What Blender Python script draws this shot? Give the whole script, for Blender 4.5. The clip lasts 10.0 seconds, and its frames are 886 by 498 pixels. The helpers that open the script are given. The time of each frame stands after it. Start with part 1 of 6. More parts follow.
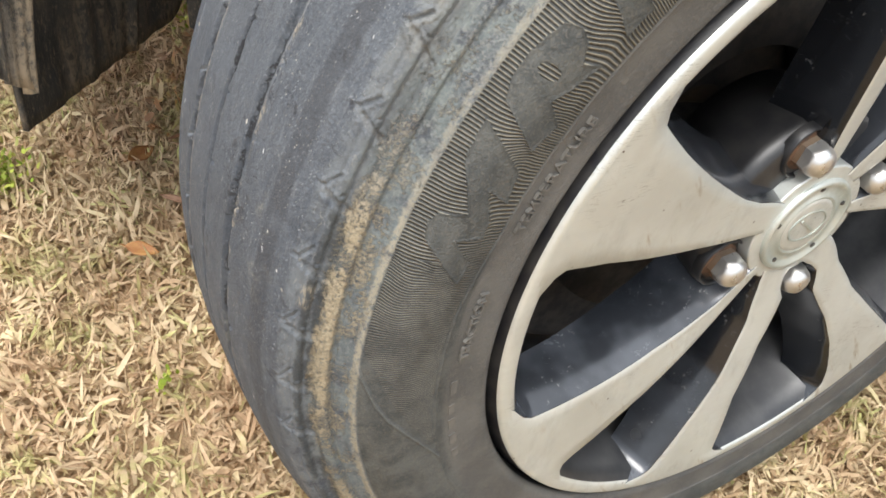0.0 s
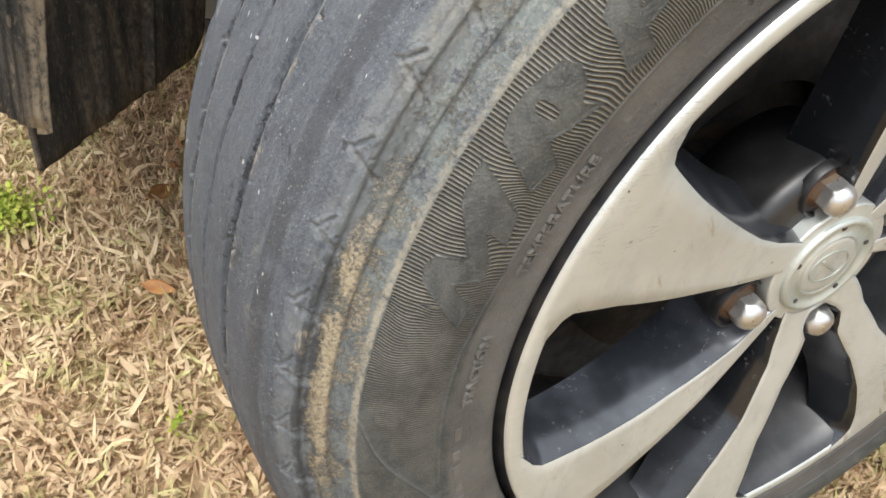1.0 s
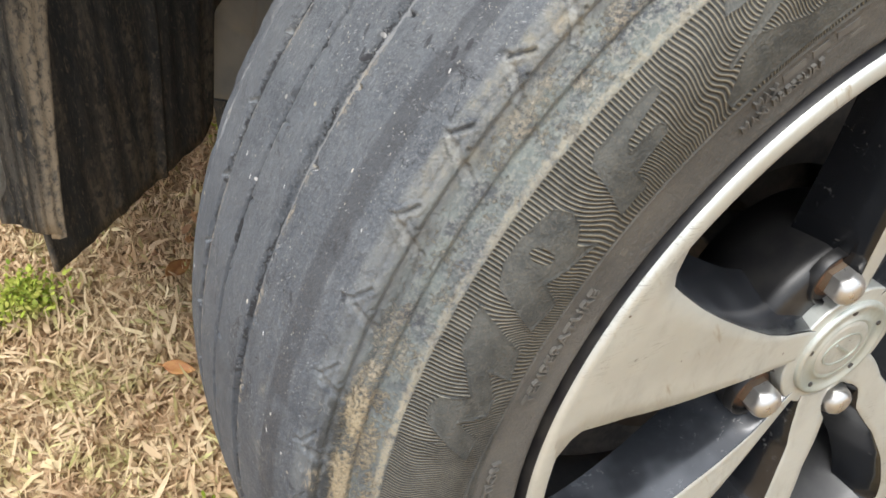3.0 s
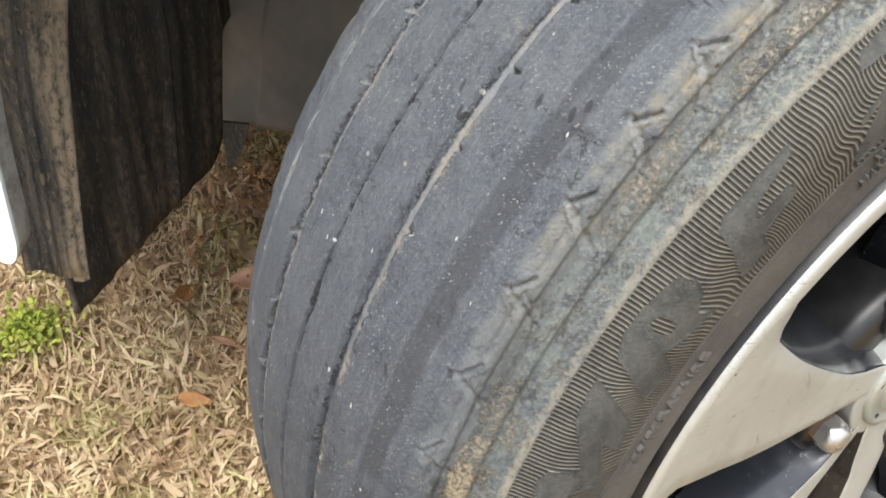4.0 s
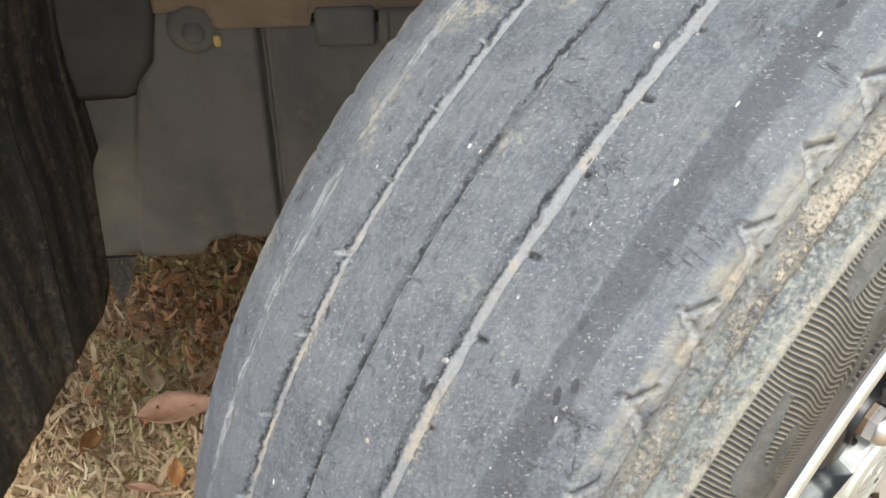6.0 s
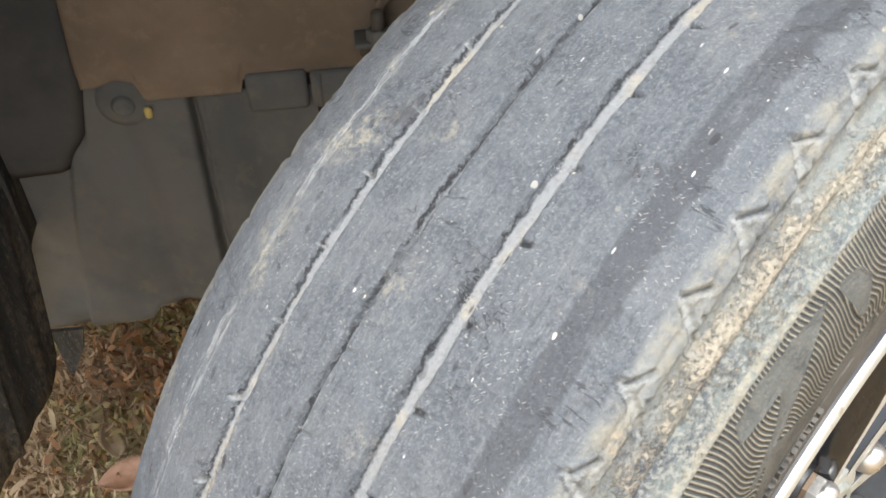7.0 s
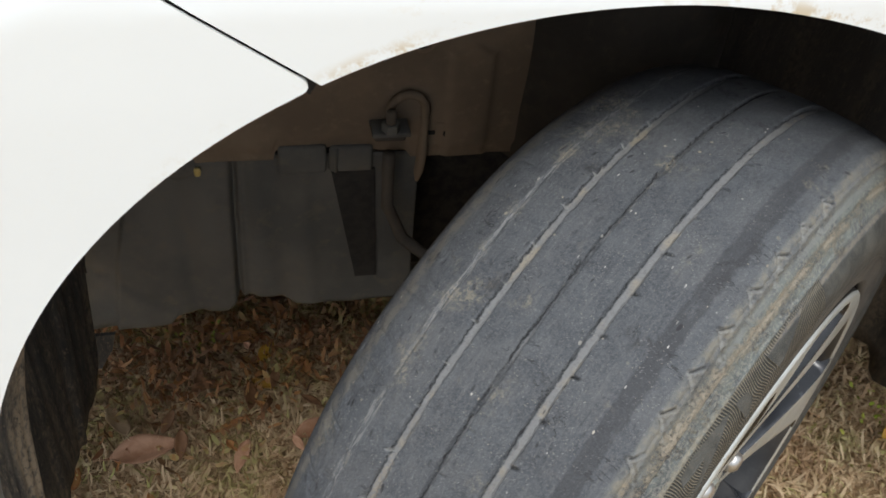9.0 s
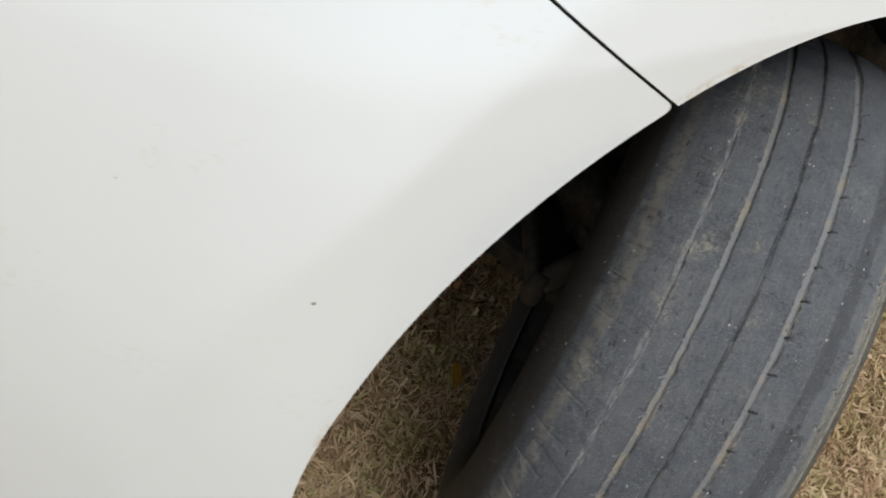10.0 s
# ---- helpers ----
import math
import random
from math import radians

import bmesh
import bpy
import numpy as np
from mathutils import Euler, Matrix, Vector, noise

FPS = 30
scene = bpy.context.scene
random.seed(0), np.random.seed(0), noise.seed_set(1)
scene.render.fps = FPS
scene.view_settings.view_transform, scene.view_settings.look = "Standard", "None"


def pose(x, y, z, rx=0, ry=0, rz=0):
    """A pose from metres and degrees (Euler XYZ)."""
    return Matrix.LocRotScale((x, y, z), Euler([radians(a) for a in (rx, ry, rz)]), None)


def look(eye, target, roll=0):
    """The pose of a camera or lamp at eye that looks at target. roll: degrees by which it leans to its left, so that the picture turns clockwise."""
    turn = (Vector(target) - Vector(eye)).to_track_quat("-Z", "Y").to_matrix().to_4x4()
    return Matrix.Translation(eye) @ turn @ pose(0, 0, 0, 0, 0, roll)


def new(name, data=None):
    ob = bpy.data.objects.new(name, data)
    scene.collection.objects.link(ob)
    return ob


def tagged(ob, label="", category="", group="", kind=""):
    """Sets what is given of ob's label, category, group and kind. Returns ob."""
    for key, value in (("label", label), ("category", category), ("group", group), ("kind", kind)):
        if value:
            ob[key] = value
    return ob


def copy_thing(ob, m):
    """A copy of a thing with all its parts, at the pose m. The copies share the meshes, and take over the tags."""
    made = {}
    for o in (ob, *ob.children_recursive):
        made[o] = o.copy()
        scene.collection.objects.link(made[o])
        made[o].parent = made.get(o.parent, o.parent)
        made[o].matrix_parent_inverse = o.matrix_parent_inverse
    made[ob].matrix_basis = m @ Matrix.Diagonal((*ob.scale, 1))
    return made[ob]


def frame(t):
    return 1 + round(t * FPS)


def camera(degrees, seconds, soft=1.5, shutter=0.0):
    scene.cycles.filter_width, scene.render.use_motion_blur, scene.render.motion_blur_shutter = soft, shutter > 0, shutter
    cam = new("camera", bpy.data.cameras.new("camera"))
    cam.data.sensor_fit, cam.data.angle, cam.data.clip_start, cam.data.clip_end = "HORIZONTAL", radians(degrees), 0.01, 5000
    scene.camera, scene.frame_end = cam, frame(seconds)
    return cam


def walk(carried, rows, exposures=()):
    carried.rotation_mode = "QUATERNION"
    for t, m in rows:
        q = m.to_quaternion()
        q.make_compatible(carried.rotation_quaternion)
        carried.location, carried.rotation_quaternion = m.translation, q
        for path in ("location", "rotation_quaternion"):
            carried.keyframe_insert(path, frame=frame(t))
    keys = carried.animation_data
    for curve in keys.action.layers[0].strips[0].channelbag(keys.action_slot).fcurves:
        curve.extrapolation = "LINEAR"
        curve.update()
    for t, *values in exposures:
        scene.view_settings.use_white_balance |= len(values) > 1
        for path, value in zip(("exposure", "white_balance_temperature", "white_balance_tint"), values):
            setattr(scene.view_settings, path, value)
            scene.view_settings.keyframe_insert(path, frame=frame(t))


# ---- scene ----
cam = camera(51.89, 10.0, soft=1.65, shutter=0.15)
PATH = [
    (0.0, -0.1701, -0.4402, 0.6287, 47.49, -6.28, 9.24),
    (0.5, -0.1605, -0.4309, 0.6260, 48.98, -5.42, 10.06),
    (1.0, -0.1592, -0.4283, 0.6249, 49.58, -4.99, 10.69),
    (1.5, -0.1590, -0.4283, 0.6257, 49.72, -4.47, 10.92),
    (2.0, -0.1573, -0.4194, 0.6370, 49.83, -3.64, 10.89),
    (2.5, -0.1552, -0.4054, 0.6540, 50.69, -2.60, 10.74),
    (2.7, -0.1545, -0.4043, 0.6562, 51.16, -2.30, 10.61),
    (3.8, -0.1948, -0.3860, 0.6701, 50.44, -1.72, 8.24),
    (4.0, -0.2086, -0.3789, 0.6667, 50.69, -1.98, 7.62),
    (4.5, -0.2380, -0.3527, 0.6725, 50.88, -1.54, 5.45),
    (5.0, -0.2644, -0.3355, 0.6855, 51.69, -1.57, 1.24),
    (5.2, -0.2614, -0.3259, 0.6913, 51.66, -1.27, -0.16),
    (6.3, -0.2251, -0.2919, 0.7196, 50.97, 1.14, -4.37),
    (6.5, -0.2176, -0.2838, 0.7246, 50.95, 1.63, -4.97),
    (7.0, -0.2030, -0.2712, 0.7412, 51.14, 2.44, -6.30),
    (7.5, -0.1875, -0.2623, 0.7651, 50.56, 3.45, -7.00),
    (8.0, -0.1874, -0.2604, 0.8204, 50.57, 2.75, -6.34),
    (8.5, -0.2077, -0.2912, 0.8797, 49.12, 0.46, -5.50),
    (9.0, -0.3195, -0.3511, 0.9394, 47.61, -4.80, -10.99),
    (9.5, -0.4743, -0.3250, 0.9982, 42.62, -9.85, -21.36),
    (10.0, -0.6817, -0.2024, 0.9919, 40.28, -16.01, -30.84),
]
walk(cam, [(t, pose(x, y, z, rx, ry, rz)) for t, x, y, z, rx, ry, rz in PATH],
     exposures=[(0.0, 1.04), (1.0, 0.98), (2.5, 0.96), (4.0, 0.94), (5.2, 1.08), (6.5, 1.42), (7.5, 1.44), (8.0, 1.42), (8.5, 0.78), (9.0, 0.14), (9.5, -0.02), (10.0, -0.14)])

# ---- world and sun: bright overcast, light from the open side of the car ----
SUN_ELEVATION, SUN_ROTATION = radians(65), radians(192)
world = bpy.data.worlds.new("sky")
scene.world = world
world.use_nodes = True
wn = world.node_tree
sky = wn.nodes.new("ShaderNodeTexSky")
sky.sky_type = "NISHITA"
sky.sun_disc = False
sky.sun_elevation, sky.sun_rotation = SUN_ELEVATION, SUN_ROTATION
sky.air_density, sky.dust_density, sky.ozone_density = 1.0, 3.0, 1.0
haze = wn.nodes.new("ShaderNodeMix")
haze.data_type = "RGBA"
haze.inputs[0].default_value = 0.75
haze.inputs[7].default_value = (8.85, 9.3, 9.95, 1)
wn.links.new(sky.outputs[0], haze.inputs[6])
# an overcast sky is about three times as bright overhead as at the skyline
way = wn.nodes.new("ShaderNodeTexCoord")
height = wn.nodes.new("ShaderNodeSeparateXYZ")
wn.links.new(way.outputs["Generated"], height.inputs[0])
rise = wn.nodes.new("ShaderNodeMapRange")
for k, value in enumerate((0.0, 1.0, 0.55, 1.32)):
    rise.inputs[1 + k].default_value = value
wn.links.new(height.outputs[2], rise.inputs[0])
dome = wn.nodes.new("ShaderNodeMix")
dome.data_type, dome.blend_type = "RGBA", "MULTIPLY"
dome.inputs[0].default_value = 1.0
wn.links.new(haze.outputs[2], dome.inputs[6])
wn.links.new(rise.outputs[0], dome.inputs[7])
wn.links.new(dome.outputs[2], wn.nodes["Background"].inputs[0])
wn.nodes["Background"].inputs[1].default_value = 0.132
sun = new("sun", bpy.data.lights.new("sun", "SUN"))
sun.data.energy, sun.data.angle, sun.data.color = 1.85, radians(28), (1.0, 0.98, 0.95)
SUN_WAY = Vector((math.sin(SUN_ROTATION) * math.cos(SUN_ELEVATION), math.cos(SUN_ROTATION) * math.cos(SUN_ELEVATION), math.sin(SUN_ELEVATION)))
sun.matrix_world = look(SUN_WAY * 20, (0, 0, 0))


# ---- materials ----
class Nodes:
    """A short way to write node trees."""

    def __init__(self, name):
        self.mat = bpy.data.materials.new(name)
        self.mat.use_nodes = True
        self.tree = self.mat.node_tree
        self.bsdf = self.tree.nodes["Principled BSDF"]

    def put(self, kind, sets=(), **props):
        n = self.tree.nodes.new(kind)
        if kind == "ShaderNodeMath":
            n.operation = props["operation"]
            n.use_clamp = props.get("use_clamp", False)
        elif kind == "ShaderNodeTexNoise":
            n.noise_dimensions = "3D"
        elif kind == "ShaderNodeTexVoronoi":
            n.feature = props.get("feature", "F1")
        elif kind == "ShaderNodeMix":
            n.data_type = "RGBA"
            n.blend_type = props.get("blend_type", "MIX")
        for key, value in sets:
            if isinstance(value, bpy.types.NodeSocket):
                self.tree.links.new(value, n.inputs[key])
            else:
                n.inputs[key].default_value = value
        return n

    def math(self, op, a, b=0.0, clamp=False):
        return self.put("ShaderNodeMath", [(0, a), (1, b)], operation=op, use_clamp=clamp).outputs[0]

    def coords(self):
        return self.tree.nodes.new("ShaderNodeTexCoord").outputs["Object"]

    def split(self, vec):
        return self.put("ShaderNodeSeparateXYZ", [(0, vec)]).outputs

    def stretch(self, vec, scale):
        return self.put("ShaderNodeMapping", [("Vector", vec), ("Scale", scale)]).outputs[0]

    def noise(self, vec, scale, detail=4.0, rough=0.55, distort=0.0):
        return self.put("ShaderNodeTexNoise", [("Vector", vec), ("Scale", scale), ("Detail", detail), ("Roughness", rough), ("Distortion", distort)]).outputs[0]

    def cells(self, vec, scale, feature="F1"):
        return self.put("ShaderNodeTexVoronoi", [("Vector", vec), ("Scale", scale)], feature=feature).outputs

    def ramp(self, fac, lo, hi):
        """0 at lo, 1 at hi, smooth between; falling where lo is above hi."""
        n = self.tree.nodes.new("ShaderNodeMapRange")
        n.interpolation_type = "SMOOTHSTEP"
        self.tree.links.new(fac, n.inputs[0])
        if lo <= hi:
            values = (lo, hi, 0.0, 1.0)
        else:
            values = (hi, lo, 1.0, 0.0)
        for i, v in enumerate(values):
            n.inputs[1 + i].default_value = v
        return n.outputs[0]

    def band(self, x, a, b, soft):
        return self.math("MULTIPLY", self.ramp(x, a - soft, a + soft), self.ramp(x, b + soft, b - soft))

    def mix(self, fac, a, b, blend="MIX"):
        fix = lambda c: (*c, 1.0) if isinstance(c, tuple) and len(c) == 3 else c
        return self.put("ShaderNodeMix", [(0, fac), (6, fix(a)), (7, fix(b))], blend_type=blend).outputs[2]

    def colours(self, fac, stops):
        n = self.tree.nodes.new("ShaderNodeValToRGB")
        self.tree.links.new(fac, n.inputs[0])
        while len(n.color_ramp.elements) < len(stops):
            n.color_ramp.elements.new(0.5)
        for e, (at, c) in zip(n.color_ramp.elements, stops):
            e.position, e.color = at, (*c, 1.0)
        return n.outputs[0]

    def bump(self, height, strength=0.5, distance=0.001, under=None):
        sets = [("Strength", strength), ("Distance", distance), ("Height", height)]
        if under is not None:
            sets.append(("Normal", under))
        return self.put("ShaderNodeBump", sets).outputs[0]

    def done(self, colour, rough=0.6, metal=0.0, normal=None, coat=0.0, spec=0.5):
        for key, value in (("Base Color", colour), ("Roughness", rough), ("Metallic", metal), ("Normal", normal), ("Coat Weight", coat), ("Specular IOR Level", spec)):
            if value is None:
                continue
            if isinstance(value, bpy.types.NodeSocket):
                self.tree.links.new(value, self.bsdf.inputs[key])
            elif key == "Base Color":
                self.bsdf.inputs[key].default_value = (*value, 1.0)
            else:
                self.bsdf.inputs[key].default_value = value
        return self.mat


def rubber_material():
    m = Nodes("worn_tyre_rubber")
    p = m.coords()
    x, y, z = m.split(p)[:3]
    ax = m.math("MULTIPLY", y, -1.0)
    r = m.math("SQRT", m.math("ADD", m.math("MULTIPLY", x, x), m.math("MULTIPLY", z, z)))

    def attribute(name):
        n = m.tree.nodes.new("ShaderNodeAttribute")
        n.attribute_name = name
        return n.outputs["Fac"]

    recess, pale, cut = attribute("recess"), attribute("pale"), attribute("cut")
    ribs = m.math("MULTIPLY", m.math("SINE", m.math("MULTIPLY", attribute("rib_turns"), 2 * math.pi)), m.ramp(recess, 0.4, 0.6))
    mid, big, patch = m.noise(p, 130, 5, 0.7), m.noise(p, 22, 4, 0.6), m.noise(p, 55, 5, 0.7, 0.6)
    grain, scuff = m.noise(p, 520, 5, 0.75), m.noise(m.stretch(p, (1, 2.5, 0.7)), 260, 5, 0.75, 1.0)
    film_by_height = m.math("ADD", m.math("MULTIPLY", m.ramp(z, 0.02, 0.24), 0.55), 0.5)  # paler higher up
    # bare rubber, greyed with a film of dust in smears of two sizes
    col = m.mix(m.math("MULTIPLY", m.ramp(grain, 0.30, 0.74), film_by_height), (0.047, 0.054, 0.064), (0.108, 0.119, 0.132))
    grit = m.split(m.cells(p, 1500)[1])
    col = m.mix(m.math("MULTIPLY", m.ramp(grit[0], 0.55, 1.0), m.math("MULTIPLY", film_by_height, 0.33)), col, (0.215, 0.222, 0.232))
    col = m.mix(m.math("MULTIPLY", m.ramp(grit[1], 0.62, 1.0), 0.24), col, (0.024, 0.026, 0.030))
    col = m.mix(m.math("MULTIPLY", m.ramp(patch, 0.34, 0.68), m.math("MULTIPLY", film_by_height, 0.50)), col, (0.130, 0.143, 0.155))
    col = m.mix(m.math("MULTIPLY", m.ramp(big, 0.44, 0.66), m.math("MULTIPLY", film_by_height, 0.20)), col, (0.170, 0.172, 0.172))
    col = m.mix(m.math("MULTIPLY", m.ramp(scuff, 0.56, 0.70), m.math("MULTIPLY", m.ramp(patch, 0.42, 0.6), 0.6)), col, (0.27, 0.275, 0.275))
    col = m.mix(m.math("MULTIPLY", m.ramp(m.noise(p, 75, 6, 0.8, 1.2), 0.58, 0.50), m.ramp(m.noise(p, 30, 4), 0.62, 0.70)), col, (0.055, 0.058, 0.064))
    tread = m.ramp(ax, 0.004, -0.002)
    # wear runs round the tyre: faint streaks, and short curved cracks
    run = m.math("MULTIPLY", m.math("ARCTAN2", z, m.math("MULTIPLY", x, -1.0)), 0.32)
    round_way = m.put("ShaderNodeCombineXYZ", [(0, run), (1, ax)]).outputs[0]
    streak = m.noise(m.stretch(round_way, (0.16, 1.6, 1)), 240, 4, 0.7)
    col = m.mix(m.math("MULTIPLY", m.ramp(streak, 0.54, 0.70), m.math("MULTIPLY", tread, 0.38)), col, (0.185, 0.188, 0.19))
    col = m.mix(m.math("MULTIPLY", m.ramp(streak, 0.44, 0.30), m.math("MULTIPLY", tread, 0.40)), col, (0.036, 0.038, 0.043))
    ridge = m.math("ABSOLUTE", m.math("SUBTRACT", m.noise(m.stretch(round_way, (1.5, 0.8, 1)), 42, 4, 0.6, 0.8), 0.5))
    cracks = m.math("MULTIPLY", m.math("MULTIPLY", m.ramp(ridge, 0.011, 0.004), m.ramp(m.noise(p, 30, 3), 0.54, 0.62)), tread)
    col = m.mix(m.math("MULTIPLY", cracks, 0.75), col, (0.020, 0.021, 0.024))
    # a darker ring that carries less dust
    ring = m.math("MULTIPLY", m.band(m.math("ADD", ax, m.math("MULTIPLY", m.math("SUBTRACT", patch, 0.5), 0.006)), -0.0212, -0.0100, 0.0012), m.ramp(m.noise(p, 36, 5), 0.28, 0.42))
    col = m.mix(m.math("MULTIPLY", ring, 0.60), col, (0.040, 0.042, 0.047))
    # dust packed in the grooves on the upper side, shade painted ragged on inner walls
    upper = m.math("ADD", m.ramp(z, 0.05, 0.20), m.math("MULTIPLY", m.ramp(big, 0.5, 0.62), 0.35), True)
    axn = m.math("ADD", ax, m.math("MULTIPLY", m.math("SUBTRACT", m.noise(p, 210, 5, 0.75), 0.5), 0.0042))
    dusty = m.mix(m.ramp(m.noise(p, 40, 5), 0.50, 0.66), (0.235, 0.243, 0.247), (0.33, 0.30, 0.24))
    dusty = m.mix(m.math("MULTIPLY", m.ramp(grain, 0.48, 0.64), 0.55), dusty, (0.15, 0.152, 0.153))
    groove = m.math("MAXIMUM", m.band(axn, -0.0506, -0.0456, 0.0005), m.band(axn, -0.1078, -0.1035, 0.0005))
    thin = m.math("MULTIPLY", m.band(axn, -0.0782, -0.0764, 0.0004), m.math("MULTIPLY", m.ramp(patch, 0.40, 0.60), 0.75))
    edge = m.math("MULTIPLY", m.band(ax, -0.1340, -0.1285, 0.0010), m.math("MULTIPLY", m.ramp(m.noise(m.stretch(round_way, (0.30, 2.2, 1)), 260, 5, 0.75), 0.48, 0.55), m.ramp(m.noise(p, 18, 3), 0.32, 0.46)))
    col = m.mix(m.math("MULTIPLY", m.math("MAXIMUM", m.math("MAXIMUM", groove, thin), edge), upper), col, dusty)
    clump = m.math("MULTIPLY", m.math("MAXIMUM", m.band(axn, -0.0500, -0.0436, 0.0012), m.band(axn, -0.1075, -0.1020, 0.0012)), m.math("MULTIPLY", m.ramp(m.noise(p, 44, 4, 0.6), 0.46, 0.53), m.ramp(m.noise(p, 380, 4, 0.8), 0.44, 0.56)))
    col = m.mix(m.math("MULTIPLY", clump, m.math("MULTIPLY", m.ramp(z, 0.26, 0.16), 0.75)), col, (0.37, 0.31, 0.22))
    # shadowed inner walls, painted as thin dark lines
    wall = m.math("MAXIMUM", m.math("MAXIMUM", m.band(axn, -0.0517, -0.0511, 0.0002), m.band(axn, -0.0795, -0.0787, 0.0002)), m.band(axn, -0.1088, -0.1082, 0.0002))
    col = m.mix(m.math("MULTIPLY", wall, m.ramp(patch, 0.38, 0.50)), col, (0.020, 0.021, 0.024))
    # dried mud in smudges, thicker towards the inner side
    inner = m.ramp(ax, -0.070, -0.125)
    mud = m.math("MULTIPLY", m.ramp(m.math("ADD", m.noise(p, 26, 4), m.math("MULTIPLY", inner, 0.05)), 0.61, 0.76), m.ramp(m.noise(p, 330, 5, 0.75), 0.44, 0.62))
    col = m.mix(m.math("MULTIPLY", mud, 0.72), col, (0.34, 0.31, 0.235))
    # a pale dusty band round the inner shoulder
    back = m.math("MULTIPLY", m.band(m.math("ADD", axn, m.math("MULTIPLY", m.math("SUBTRACT", patch, 0.5), 0.018)), -0.1660, -0.1565, 0.0020), m.ramp(mid, 0.34, 0.56))
    col = m.mix(m.math("MULTIPLY", back, 0.50), col, (0.255, 0.235, 0.190))
    # shadow on the inner side wall, painted into the rubber's colour
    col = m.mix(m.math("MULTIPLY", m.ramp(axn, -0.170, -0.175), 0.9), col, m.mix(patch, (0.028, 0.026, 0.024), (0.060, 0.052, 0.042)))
    # green-grey bloom on the shoulder, heavier where dust settles, and tan dirt in its ring
    outer = m.ramp(ax, -0.02, 0.0)
    fork = m.band(ax, -0.0005, 0.0080, 0.0015)
    col = m.mix(m.math("MULTIPLY", fork, m.math("MULTIPLY", m.ramp(patch, 0.34, 0.60), 0.52)), col, (0.200, 0.210, 0.206))
    crown = m.ramp(z, 0.12, 0.21)
    col = m.mix(m.math("MULTIPLY", m.math("MULTIPLY", m.band(ax, 0.0005, 0.0068, 0.0015), crown), m.math("MULTIPLY", m.ramp(m.noise(p, 90, 5, 0.75), 0.38, 0.58), 0.6)), col, m.mix(m.ramp(mid, 0.4, 0.6), (0.235, 0.238, 0.218), (0.30, 0.275, 0.205)))
    col = m.mix(m.math("MULTIPLY", fork, m.math("MULTIPLY", m.ramp(scuff, 0.58, 0.66), 0.5)), col, (0.29, 0.28, 0.24))
    bloom = m.math("MULTIPLY", m.band(ax, 0.0065, 0.0205, 0.0015), m.math("ADD", m.math("MULTIPLY", upper, 0.32), 0.68))
    col = m.mix(m.math("MULTIPLY", bloom, m.ramp(patch, 0.32, 0.60)), col, (0.168, 0.192, 0.180))
    col = m.mix(m.math("MULTIPLY", bloom, m.math("MULTIPLY", m.ramp(grain, 0.46, 0.60), m.math("ADD", m.math("MULTIPLY", m.ramp(z, 0.15, 0.26), 0.35), 0.45))), col, (0.30, 0.30, 0.262))
    # the shoulder groove, painted dark low down and pale higher up
    col = m.mix(m.math("MULTIPLY", m.band(m.math("ADD", ax, m.math("MULTIPLY", m.math("SUBTRACT", axn, ax), 0.25)), 0.0070, 0.0096, 0.0004), m.math("MULTIPLY", m.ramp(big, 0.62, 0.44), 0.75)), col, m.mix(crown, (0.075, 0.080, 0.080), (0.225, 0.235, 0.222)))
    low = m.ramp(z, 0.125, 0.085)  # the ring is caked where the tyre last stood in mud
    where = m.ramp(m.math("ADD", m.noise(p, 24, 5, 0.65), m.math("ADD", m.math("MULTIPLY", low, 0.10), m.math("MULTIPLY", m.ramp(z, 0.17, 0.24), 0.10))), 0.36, 0.62)
    fray = m.math("ADD", r, m.math("ADD", m.math("MULTIPLY", m.math("SUBTRACT", m.noise(p, 70, 4, 0.6), 0.5), 0.007), m.math("MULTIPLY", m.math("SUBTRACT", m.noise(p, 480, 3, 0.7), 0.5), 0.007)))
    specks = m.noise(m.stretch(p, (1, 1, 1.4)), 520, 5, 0.85)
    tan = m.math("MULTIPLY", m.band(fray, 0.2964, 0.3026, 0.0016), m.ramp(m.math("ADD", specks, m.math("MULTIPLY", where, 0.26)), 0.60, 0.74))
    spots = m.ramp(m.math("ADD", m.noise(p, 62, 4, 0.7), m.math("MULTIPLY", low, 0.05)), 0.40, 0.68)
    flecked = m.math("MULTIPLY", m.band(fray, 0.2890, 0.2975, 0.0012), m.ramp(m.math("ADD", specks, m.math("MULTIPLY", spots, 0.24)), 0.66, 0.78))
    tan = m.math("MULTIPLY", m.math("MAXIMUM", tan, m.math("MULTIPLY", flecked, 0.8)), outer)
    sand = m.split(m.cells(p, 1100)[1])
    # groove shade painted as a dark line next to the tan ring
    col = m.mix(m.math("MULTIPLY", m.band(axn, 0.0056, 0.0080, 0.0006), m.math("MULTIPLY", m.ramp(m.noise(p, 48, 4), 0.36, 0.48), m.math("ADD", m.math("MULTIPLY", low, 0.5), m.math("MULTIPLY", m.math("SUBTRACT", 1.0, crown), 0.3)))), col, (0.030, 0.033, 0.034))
    col = m.mix(m.math("MULTIPLY", tan, m.math("ADD", m.math("MULTIPLY", low, 0.22), 0.62)), col, m.mix(sand[0], m.mix(low, (0.40, 0.34, 0.25), (0.36, 0.28, 0.165)), m.mix(low, (0.54, 0.47, 0.35), (0.54, 0.44, 0.28))))
